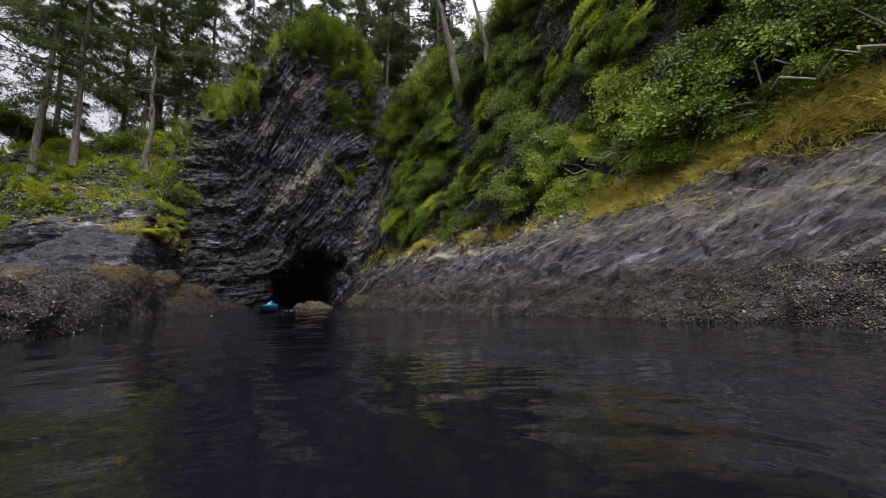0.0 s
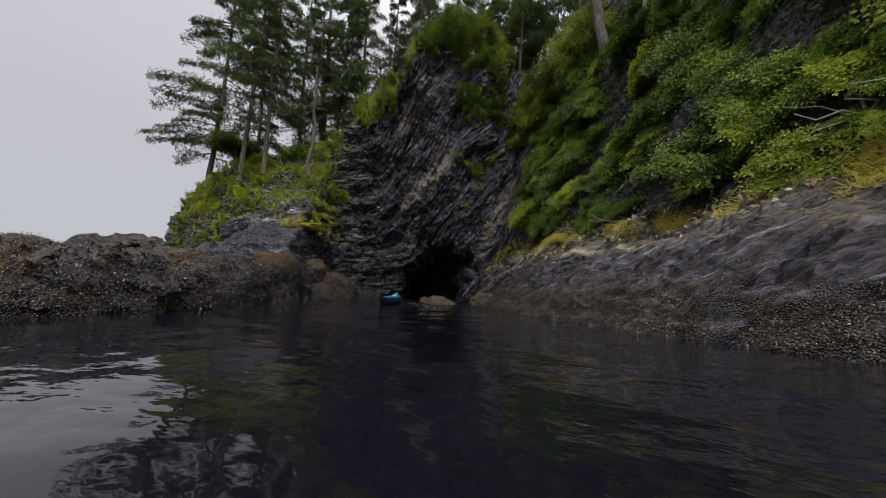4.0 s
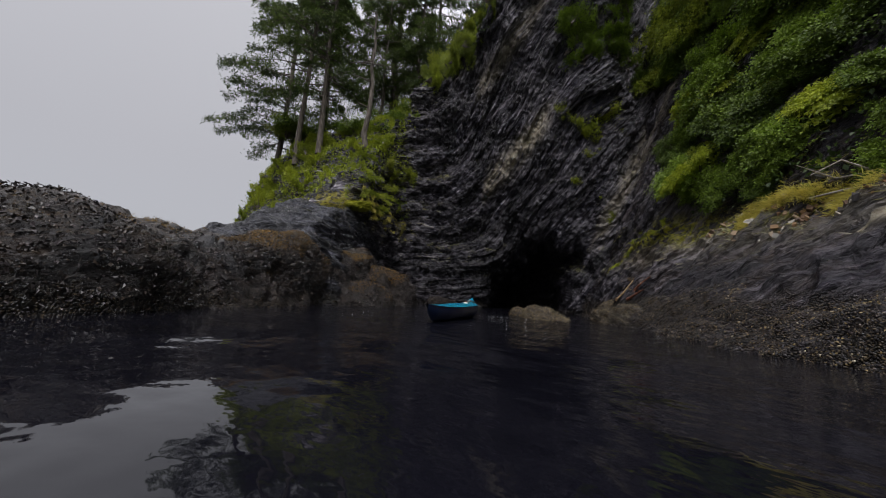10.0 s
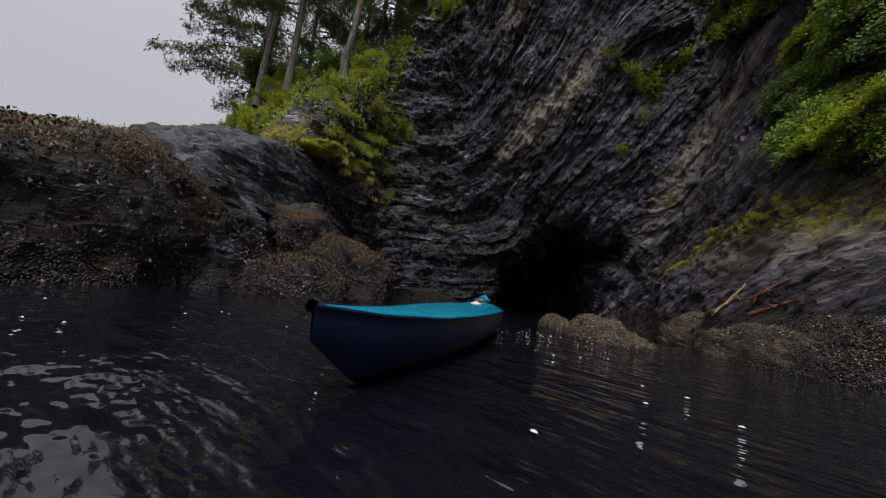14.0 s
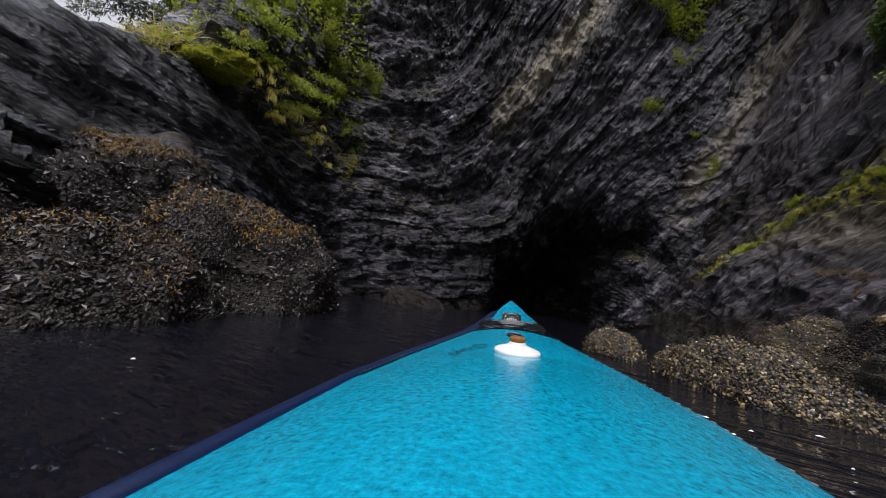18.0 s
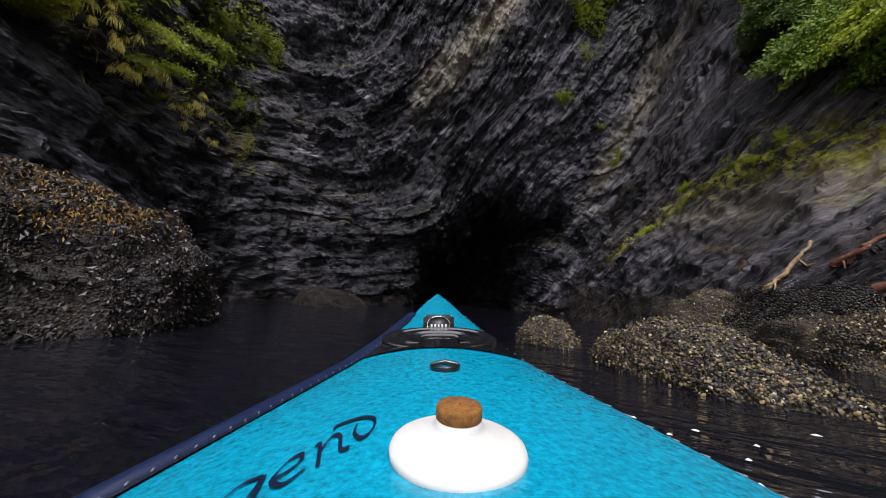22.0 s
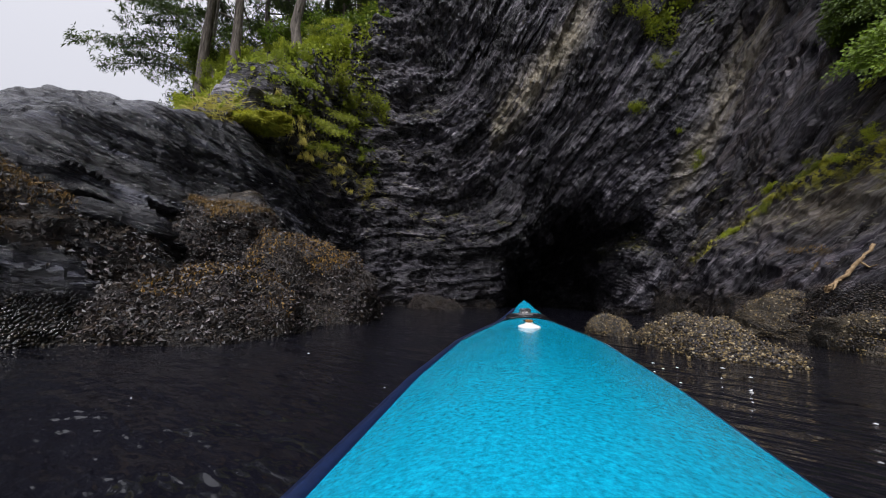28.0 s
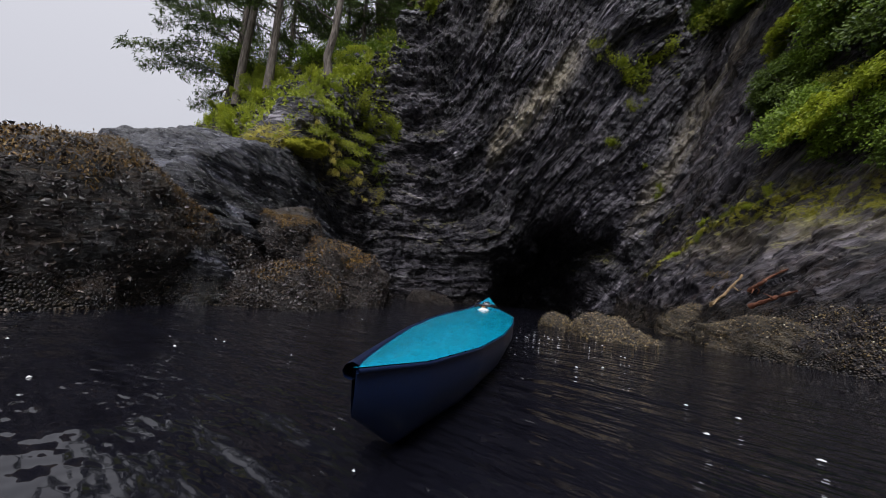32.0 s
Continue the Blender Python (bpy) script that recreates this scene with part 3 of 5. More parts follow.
shore_grain = bed_grain(Rs, Fs, Zs)
# shore mask: painted shade and wetness, stronger at mid shore and by the cave
shore, SHORE_P, SHORE_N = rock_sheet("cliff_shore", cove(Rs, Fs, Zs), shore_grain, SHORE, 1.0, flip=True, damp_shade=np.interp(Fs, [9, 17, 18.5, 22, 24], [0, 1, 0, 0, 1]) * np.clip((7 - Zs) / 3, 0, 1), chunk=0.21, layer=1.5, beds=(0.30, 0.16), regrain=bed_grain, swell=0.17, chips=0.32, knobs=np.interp(Fs, [16, 19], [0.055, 0.02]), stain=0.22 * np.exp(-((Zs - 2.0 - 0.02 * Fs) / 0.35) ** 2) + 1.3 * np.exp(-((Zs - np.interp(Fs, [9.5, 10.4, 11.5, 12.6, 13.4, 14.2], [1.95, 1.90, 2.05, 1.90, 1.60, 1.0]) - 0.06 * fbm(np.stack([Fs * 2.2, Zs * 2.2, 0 * Fs], -1), 3)) / 0.055) ** 2) * np.clip((Fs - 9.3) * 3, 0, 1) * np.clip((14.3 - Fs) * 2, 0, 1) + 0.6 * np.exp(-((Fs - 25 + 0.6 * (Zs - 8)) / 0.4) ** 2) + 0.5 * np.exp(-((Fs - 19.6) / 0.5) ** 2 - ((Zs - 2.9) / 0.5) ** 2), turf=np.clip(np.interp(Fs, [3, 7, 12, 18, 20.5, 24.5, 25], [1.3, 0.6, 0.5, 0.7, 1.3, 1.2, 0.0]) * np.exp(-((Zs - grass_line(Fs)) / np.interp(Fs, [4, 8, 14, 17, 20, 21.5, 23], [0.55, 0.28, 0.28, 0.4, 0.45, 0.3, 0.17])) ** 2), 0, 1))
tagged(shore, "sloping grey slate shore with shells at the waterline", "rock shore", kind="structure")


# ---- the low reef on the open side ----
def reef_height(r, f):
    lip = soft_interp(f, [-3, 2, 4, 6, 9, 11, 13, 15, 16, 16.8, 17.6, 19, 21], [-1.0, 0.2, 0.45, 0.75, 0.85, 0.9, 1.05, 1.25, 1.6, 2.2, 2.8, 3.4, 3.8], 0.6)
    edge = soft_interp(f, [0, 4, 8, 12, 14.5, 16.5, 17.5, 20, 24], [-2.9, -2.6, -2.7, -2.75, -2.85, -3.1, -3.3, -3.4, -3.8], 0.6)
    lip = np.minimum(lip, 1.35 + np.clip(lip - 1.35, 0, None) * np.clip((r + 8.3) / 2.2, 0, 1))
    inland = edge - r
    h = -1.2 + (lip + 1.2) * np.clip((inland + 1.0) / 1.9, 0, 1) ** 0.75
    h = h + 0.09 * np.clip(inland - 1, 0, 4)
    fall = np.clip((-r - 6.5) / 5.0, 0, 1) * np.clip((17 - f) / 5, 0, 1)
    h = h - fall * 2.4
    h = h + 1.3 * np.exp(-((r + 9.0) / 2.0) ** 2 - ((f - 13.8) / 1.6) ** 2)
    h = h - 2.0 * np.clip((-r - 16) / 6, 0, 1)
    return h


r3, f3 = np.meshgrid(np.concatenate([np.linspace(-30, -8, 60), np.linspace(-7.9, -0.9, 330)]), np.linspace(-4, 23, 400), indexing="ij")
h3 = reef_height(r3, f3)
reef_P = cove(r3, f3, h3)
reef_grain = np.stack([h3 * 0.8 + f3 * 0.25, f3 * 0.9, r3], -1)
lump = 0.45 * (1 - np.abs(fbm(reef_P * np.array([0.8, 0.8, 0.4]), 3))) - 0.42
reef_P[..., 2] += lump * np.clip(h3 + 1, 0, 1)
reef_P[..., 2] += (0.10 * fbm(reef_P * 2.3, 3) + 0.05 * fbm(reef_P * 6.0, 2)) * np.clip(h3 + 1, 0, 1)
reef_P[..., 2] -= 1.2 * np.clip((f3 - 15.4) / 1.2, 0, 1)
SPLIT = 304  # the weedy reef ends here; behind it lies a black slate ledge
reef, REEF_P, REEF_N = rock_sheet("rock_reef", reef_P[:, :SPLIT], reef_grain[:, :SPLIT], REEF, 0.6, chunk=0.13)
r4, f4 = np.meshgrid(np.concatenate([np.linspace(-30, -8, 60), np.linspace(-7.95, -0.9, 400)]), np.linspace(14.9, 23, 270), indexing="ij")
h4 = reef_height(r4, f4)
ledge_P = cove(r4, f4, h4)
ledge_P[..., 2] += (0.2 * (1 - np.abs(fbm(ledge_P * np.array([0.8, 0.8, 0.4]), 3))) - 0.2) * np.clip(h4 + 1, 0, 1) - 1.0 * np.clip((15.9 - f4) / 0.9, 0, 1)


def ledge_grain(r, f, z):
    return np.stack([z + 0.10 * f + 0.10 * r, f * 0.9, r], -1)


ledge = rock_sheet("rock_ledge", ledge_P, ledge_grain(r4, f4, h4), LEDGE, 0.75, chunk=0.16, layer=2.2, beds=(0.15, 0.08), regrain=ledge_grain, swell=0.12, chips=0.15)[0]
tagged(ledge, "wet black layered slate ledge behind the reef", "rock ledge", kind="structure")
tagged(reef, "low dark rock reef with rockweed and mussels", "rock reef", kind="structure")


def boulder(name, r, f, size, height, mat, label, category, seed=0, sink=0.4, chunk=0.08, lumpy=0.22):
    u, v = np.meshgrid(np.linspace(0, 2 * math.pi, 140), np.linspace(0, 1, 70), indexing="ij")
    th = v * math.pi * 0.62
    rad = np.sin(th) ** 0.8
    x = size[0] * rad * np.cos(u)
    y = size[1] * rad * np.sin(u)
    z = -sink + (height + sink) * (np.cos(th) - math.cos(math.pi * 0.62)) / (1 - math.cos(math.pi * 0.62))
    P = np.stack([x, y, z], -1)
    n = P / np.maximum(np.linalg.norm(P, axis=-1, keepdims=True), 0.1)
    P = P + n * (lumpy * fbm(P * 0.9 + seed * 7.1, 3))[..., None] * min(size[0], height + 0.3)
    P[-1] = P[0]
    P[:, 0] = P[:, 0].mean(0)
    W = P[..., 0:1] * RIGHT + P[..., 1:2] * AHEAD + P[..., 2:3] * np.array([0, 0, 1.0])
    ob, Q, N = rock_sheet(name, W, np.stack([W[..., 2] + 0.3 * W[..., 0], W[..., 0], W[..., 1]], -1), mat, 0.6 * np.minimum(1, v * 6) * 1.0, chunk=chunk, flip=True)
    ob.location = spot(r, f)
    tagged(ob, label, category)
    return ob, Q + np.array(spot(r, f)), N


BOULDERS = [
    boulder("boulder", -2.35, 19.3, (1.35, 1.35), 1.25, SHELLY, "rounded boulder covered with mussels and rockweed", "boulder", 1),
    boulder("boulder", -2.6, 17.2, (1.2, 1.1), 0.75, SHELLY, "low shell-covered boulder at the reef's foot", "boulder", 2),
    boulder("boulder", -3.3, 18.4, (1.0, 0.9), 1.75, REEF, "weedy boulder leaning on the reef", "boulder", 3),
    boulder("boulder", -0.9, 24.7, (0.9, 0.7), 0.55, SHELLY, "small barnacled rock under the cliff", "boulder", 4),
    boulder("boulder", -3.65, 10.65, (1.2, 1.95), 1.12, REEF, "weedy rock mound at the reef's edge", "boulder", 7, lumpy=0.12),
    boulder("boulder", -3.5, 7.6, (1.2, 1.7), 1.0, REEF, "weedy rock mound at the reef's edge", "boulder", 8),
    boulder("boulder", -3.9, 15.25, (1.15, 2.85), 1.62, REEF, "long weedy rock hump sloping down to the cove", "boulder", 9, lumpy=0.10),
    boulder("rock_outcrop", 3.1, 18.0, (0.70, 1.05), 0.28, TAN_ROCK, "low tan mound of rock crusted with barnacles", "rock", 5, 0.35, 0.14, 0.34),
    boulder("rock_outcrop", 2.5, 19.45, (0.38, 0.55), 0.27, TAN_ROCK, "small tilted tan slab at the mound's tip", "rock", 6, 0.3, 0.06, 0.3),
    boulder("rock_outcrop", 5.5, 18.2, (0.85, 1.3), 0.6, TAN_ROCK, "brown ledge at the foot of the shore", "rock", 10, 0.35, 0.12, 0.32),
    boulder("rock_outcrop", 5.9, 20.6, (0.7, 1.1), 0.85, TAN_ROCK, "brown ledge under the mossy wall", "rock", 11, 0.35, 0.12, 0.32),
    boulder("boulder", -3.35, 16.95, (0.8, 0.95), 1.08, REEF, "dark weedy rock between the hump and the ledge", "boulder", 12),
]


# ---- plants ----
def make_shrub(name, mat, twigs, leaf, seed, flat=0.75, per=15, broad=0.3, spray=0.17, layered=0.0):
    """A lobed bush: rosettes of leaves on many twig ends, with dark gaps between the lobes."""
    g = np.random.default_rng(seed)
    root = new(name)
    lobe_way = g.normal(size=(24, 3))
    lobe_way[:, 2] = np.abs(lobe_way[:, 2]) * 0.9
    lobe_way /= np.linalg.norm(lobe_way, axis=1, keepdims=True)
    lobe = lobe_way * (0.35 + 0.6 * g.random((24, 1)))
    own = g.integers(24, size=twigs)
    d = g.normal(size=(twigs, 3))
    d /= np.linalg.norm(d, axis=1, keepdims=True)
    d[:, 2] = np.abs(d[:, 2]) * (1 - 0.75 * layered) - 0.12
    tips = lobe[own] + d * (0.08 + 0.22 * g.random((twigs, 1)) ** 0.6) * (0.7 + 0.6 * LATTICE[own, seed % 64, 9])[:, None]
    tips[:, 2] = np.clip(tips[:, 2], -0.15, None) * flat
    out = d * 0.8 + lobe_way[own] * 0.5
    out[:, 2] = out[:, 2] * (1 - 0.6 * layered) - 0.12
    t = g.random((twigs, per))
    jitter = g.normal(size=(twigs, per, 3)) * np.array([1, 1, 0.6 - 0.45 * layered]) * spray * 0.42
    base = tips[:, None] + out[:, None] * ((t - 0.6) * spray)[..., None] + jitter
    way = out[:, None] * 0.6 + jitter / spray * 1.6 + 0.3 * g.normal(size=(twigs, per, 3))
    way[..., 2] -= 0.15
    up = np.repeat(out * (0.6 - 0.5 * layered) + np.array([0, 0, 0.8]), per, 0) + 0.4 * g.normal(size=(twigs * per, 3))
    ln = leaf * (0.55 + 0.8 * g.random(twigs * per))
    part("foliage", leaves("foliage", base.reshape(-1, 3), way.reshape(-1, 3), up, ln, ln * broad, mat), root)
    stems = []
    for k in range(9):
        tip = Vector(tuple(tips[k * 3] * 0.95))
        stems.append(tube("stem", [(0, 0, -0.3), tuple(tip * 0.4 + Vector((0, 0, -0.05))), tuple(tip)], [0.035, 0.02, 0.006], BARK, 5))
    part("woody_stem", joined("woody_stem", stems, BARK), root)
    return root


def make_conifer(height, radius, seed, reach=3.0, bare=0.3, dense=70, lean=0.0):
    g = np.random.default_rng(seed)
    root = new("conifer")
    hs = np.linspace(0, 1, 12)
    wob = np.cumsum(g.normal(size=(12, 2)) * 0.07, 0)
    pts = [(float(wob[i, 0] + lean * h * height), float(wob[i, 1]), float(h * height) - 0.5) for i, h in enumerate(hs)]
    part("trunk", joined("trunk", [tube("trunk", pts, [radius * (1.25 - 0.25 * min(1, h * 8)) * (1 - 0.85 * h) + 0.02 for h in hs], BARK, 10)], BARK), root)
    B, Wy, Ln = [], [], []
    for k in range(dense):
        h = bare + (1 - bare) * (k / dense) ** 0.9
        z = h * height
        b = np.array([np.interp(h, hs, [p[0] for p in pts]), np.interp(h, hs, [p[1] for p in pts]), z])
        a = g.random() * 2 * math.pi
        ln = reach * (1 - 0.75 * max(0, (h - bare) / (1 - bare)) ** 1.2) * (0.45 + 0.75 * g.random())
        d = np.array([math.cos(a), math.sin(a), -0.05 - 0.25 * g.random()])
        bare_limb = g.random() < 0.16
        ln *= 0.45 if bare_limb else 1.0
        mid = b + d * ln * 0.5 + np.array([0, 0, 0.05 * ln])
        end = b + d * ln + np.array([0, 0, -0.08 * ln])
        part("limb", joined("limb", [tube("limb", [tuple(b), tuple(mid), tuple(end)], [0.05, 0.03, 0.008], BARK, 5)], BARK), root)
        if bare_limb:
            continue
        m = int(52 + 52 * ln)
        t = 0.22 + 0.8 * g.random(m) ** 0.8
        p = np.where(t[:, None] < 0.5, b + (mid - b) * (t[:, None] * 2), mid + (end - mid) * (t[:, None] * 2 - 1))
        s = np.cross(d, [0, 0, 1.0])
        w = d * 0.5 + s * np.where(g.random(m) < 0.5, 1, -1)[:, None] * 0.9 + g.normal(size=(m, 3)) * 0.3
        w[:, 2] -= 0.25
        off = s * (g.normal(size=m) * (0.125 * ln + 0.07) * (1 - t * 0.4))[:, None]
        B.append(p + off + np.array([0, 0, 1.0]) * (g.normal(size=m) * 0.06)[:, None])
        Wy.append(w)
        Ln.append(0.12 + 0.17 * g.random(m))
    B, Wy, Ln = np.concatenate(B), np.concatenate(Wy), np.concatenate(Ln)
    # each spray is a fan of four narrow blades
    B3, L3 = np.repeat(B, 4, 0), np.repeat(Ln, 4) * (0.6 + 0.6 * g.random(len(B) * 4))
    W3 = np.repeat(Wy, 4, 0) + g.normal(size=(len(B) * 4, 3)) * 0.6
    up = np.array([0, 0, 1.0]) + 0.3 * g.normal(size=(len(B) * 4, 3))
    part("crown", leaves("crown", B3, W3, up, L3, L3 * 0.085, NEEDLE, 0.1), root)
    return root


def make_fern(seed, mat, fronds=11, size=0.8):
    g = np.random.default_rng(seed)
    root = new("fern")
    B, Wy, Up, Ln = [], [], [], []
    for k in range(fronds):
        a = 2 * math.pi * k / fronds + g.random() * 0.5
        d = np.array([math.cos(a), math.sin(a), 0])
        s = np.array([-d[1], d[0], 0])
        L = size * (0.7 + 0.5 * g.random())
        for t in np.linspace(0.10, 1, 32):
            p = d * L * t + np.array([0, 0, L * (0.75 * t - 0.85 * t * t)])
            for sg in (-1, 1):
                B.append(p)
                Wy.append(s * sg + d * 0.45 + np.array([0, 0, -0.15]))
                Up.append([0, 0, 1.0])
                Ln.append(L * 0.15 * (1.05 - t) ** 0.8 + 0.012)
    Ln = np.array(Ln)
    part("fronds", leaves("fronds", np.array(B), np.array(Wy), np.array(Up), Ln, Ln * 0.13 + 0.003, mat, 0.1), root)
    return root


def make_ivy(seed, mat):
    """A loose mat of leaves that clings to the rock and trails downwards."""
    g = np.random.default_rng(seed)
    root = new("ivy_patch")
    base, way, ln = [], [], []
    for k in range(7):
        c = np.array([g.normal() * 0.5, g.normal() * 0.38, 0.05 + 0.15 * g.random()])
        w = g.uniform(0.12, 0.34)
        m = int(70 + 330 * w)
        base.append(c + g.normal(size=(m, 3)) * np.array([w, w * 0.8, 0.09]))
        way.append(g.normal(size=(m, 3)) * 0.7 + np.array([0, 0, 0.35]))
        ln.append(g.uniform(0.05, 0.13, m))
    base, way, ln = np.concatenate(base), np.concatenate(way), np.concatenate(ln)
    part("foliage", leaves("foliage", base, way, np.array([0, 0, 1.0]) + 0.4 * g.normal(size=base.shape), ln, ln * 0.42, mat), root)
    for k in range(5):
        a, b = base[g.integers(len(base))], base[g.integers(len(base))]
        part("stem", joined("stem", [tube("s", [tuple(a - np.array([0, 0, 0.1])), tuple((a + b) / 2 - np.array([0, 0, 0.06])), tuple(b)], [0.010, 0.007, 0.003], BARK, 5)], BARK), root)
    return root


def place(root, p, scale, turn, tilt=0.0):
    root.matrix_world = Matrix.LocRotScale(Vector(p), Euler((tilt, 0, turn)), (scale,) * 3)


def scatter_things(kinds, places, group, labels, category, rng):
    """Copies of a few kinds at many places, each with its own size and turn. Labels follow the kinds."""
    used = set()
    for p, s, normal in places:
        k = int(rng.integers(len(kinds)))
        q = Vector(normal).slerp(Vector((0, 0, 1)), 0.35) if normal is not None else Vector((0, 0, 1))
        m = Matrix.LocRotScale(Vector(p), q.to_track_quat("Z", "Y") @ Euler((0, 0, rng.random() * 6.28)).to_quaternion(), None)
        base = kinds[k]
        if k not in used:
            used.add(k)
            ob = base
            ob.matrix_world = m
        else:
            ob = copy_thing(base, m)
        ob.scale = (s, s, s)
        tagged(ob, labels[k], category, group)
    for k, b in enumerate(kinds):
        if k not in used:
            for o in (*b.children_recursive, b):
                bpy.data.objects.remove(o)


def grid_pick(P, N, A, B, a, b):
    i = int(np.argmin(np.abs(A - a)))
    j = int(np.argmin(np.abs(B - b)))
    return P[i, j], N[i, j]


g_s = np.random.default_rng(21)
shrub_places, light_places, mid_places, big_places, ivy_places = [], [], [], [], []


def bank_line(f):
    return float(np.interp(f, [-6, 2, 5, 8, 13, 18, 20, 21.3, 22.3, 25], [4.3, 4.2, 3.5, 3.2, 3.4, 3.9, 4.4, 6.5, 11.0, 12.5]))


# the wooded bank above the shore
for k in range(235):
    f = g_s.uniform(-5, 25.5)
    line = bank_line(f)
    z = line + (14.5 - line) * g_s.random() ** 1.2
    p, nrm = grid_pick(SHORE_P, SHORE_N, ff, zs, f, z)
    s = (0.6 + 0.85 * g_s.random() ** 1.6) * (0.7 if z < line + 0.8 else 1.0)
    (light_places if g_s.random() < 0.2 else shrub_places).append((p + nrm * 0.1, s, nrm))
for k in range(30):
    p, nrm = grid_pick(SHORE_P, SHORE_N, ff, zs, g_s.uniform(-4, 27), g_s.uniform(12.5, 18.5))
    big_places.append((p, g_s.uniform(1.7, 2.6), nrm))
# the headland's green slope, and the band of leaves that runs up beside the bare rock
for k in range(90):
    r = -4.0 - 11 * g_s.random() ** 1.1
    z = g_s.uniform(4.9, 10.0) if r > -10 else g_s.uniform(2.5, 10.0)
    p, nrm = grid_pick(CLIFF_P, CLIFF_N, rr, zz, r, z)
    light_places.append((p + nrm * 0.03, g_s.uniform(0.3, 0.55) if r > -7.5 else g_s.uniform(0.45, 0.9), nrm))
for k in range(46):
    r = g_s.uniform(-4.3, 0.7)
    z = np.interp(r, [-4.3, -3.2, -1.5, 0.2, 0.9], [11.0, 12.1, 13.5, 14.8, 16.4]) + 2.6 * g_s.random() ** 1.3
    p, nrm = grid_pick(CLIFF_P, CLIFF_N, rr, zz, r, z)
    mid_places.append((p - AHEAD * g_s.uniform(0.0, 0.5), g_s.uniform(0.55, 1.05), nrm))
# the crown of the cliff, and dark bushes that hang down beside the bare ridge
for k in range(34):
    r = g_s.uniform(0.8, 9)
    p, nrm = grid_pick(CLIFF_P, CLIFF_N, rr, zz, r, g_s.uniform(17.0, 20.5))
    big_places.append((p, g_s.uniform(1.3, 2.2), nrm)) if k % 2 else shrub_places.append((p, g_s.uniform(0.8, 1.4), nrm))
for k in range(30):
    z = g_s.uniform(12.6, 18)
    r = np.interp(z, [12.5, 14, 18], [5.6, 4.4, 2.9]) + 4.5 * g_s.random()
    p, nrm = grid_pick(CLIFF_P, CLIFF_N, rr, zz, r, z)
    shrub_places.append((p, g_s.uniform(0.6, 1.15), nrm))
for r, z, s in ((-3.2, 5.2, 0.4), (-3.6, 5.6, 0.5), (-3.0, 4.5, 0.3), (-3.4, 4.7, 0.35), (-3.8, 6.4, 0.6), (-3.5, 6.9, 0.6), (-3.9, 5.0, 0.5), (-3.3, 6.0, 0.45), (-4.2, 4.6, 0.45), (-4.0, 7.4, 0.6)):
    p, nrm = grid_pick(CLIFF_P, CLIFF_N, rr, zz, r, z)
    ivy_places.append((p + nrm * 0.1, s * 1.2, nrm))
for k in range(5):
    r, z = g_s.uniform(-4.0, -2.9), g_s.uniform(4.6, 7.2)
    p, nrm = grid_pick(CLIFF_P, CLIFF_N, rr, zz, r, z)
    ivy_places.append((p + np.array(RIGHT) * 0.08 - np.array(AHEAD) * 0.1, g_s.uniform(0.35, 0.6), nrm))
# leafy cover along the headland's outer end, under its trees and beside the bare ridge
for k in range(46):
    r = g_s.uniform(-16, -4.2)
    z = np.interp(r, [-16, -10, -4], [4.6, 5.0, 4.6]) + 4.6 * g_s.random()
    p, nrm = grid_pick(CLIFF_P, CLIFF_N, rr, zz, r, z)
    light_places.append((p + nrm * 0.05, g_s.uniform(0.3, 0.5) if r > -8 else g_s.uniform(0.45, 0.8), nrm))
for k in range(15):
    r = g_s.uniform(-15, -4)
    p, nrm = grid_pick(CLIFF_P, CLIFF_N, rr, zz, r, g_s.uniform(9.0, 10.4))
    big_places.append((p + np.array(AHEAD) * g_s.uniform(0.5, 3.0), g_s.uniform(1.2, 1.9), None))
for r, z, s in ((6.1, 9.6, 0.75), (6.7, 9.2, 0.55), (5.5, 9.9, 0.5), (5.7, 7.1, 0.35), (4.9, 10.7, 0.35), (6.3, 8.3, 0.28), (7.0, 10.1, 0.5), (7.4, 5.2, 0.22), (6.9, 6.1, 0.2)):
    p, nrm = grid_pick(CLIFF_P, CLIFF_N, rr, zz, r, z)
    ivy_places.append((p - np.array(AHEAD) * 0.08, s * 1.25, nrm))
# small green mats along the mossy seam of the shore wall
for k in range(9):
    f = g_s.uniform(20.3, 23.6)
    p, nrm = grid_pick(SHORE_P, SHORE_N, ff, zs, f, float(grass_line(f)) + g_s.uniform(-0.15, 0.5))
    ivy_places.append((p + nrm * 0.03, g_s.uniform(0.16, 0.32), nrm))
# plants that hang from the near lip, clear of the rock
for r, f, z, s in ((-4.0, 20.3, 4.5, 0.4), (-3.85, 21.0, 4.6, 0.4), (-3.8, 21.8, 4.7, 0.4), (-3.75, 22.6, 4.9, 0.45), (-3.75, 22.2, 4.3, 0.35), (-3.8, 21.6, 4.0, 0.28), (-3.75, 22.9, 5.5, 0.45), (-3.95, 20.7, 5.2, 0.4)):
    ivy_places.append((np.array(spot(r, f, z)), s * 1.2, -AHEAD * 0.6 + RIGHT * 0.5 + np.array([0, 0, 0.5])))
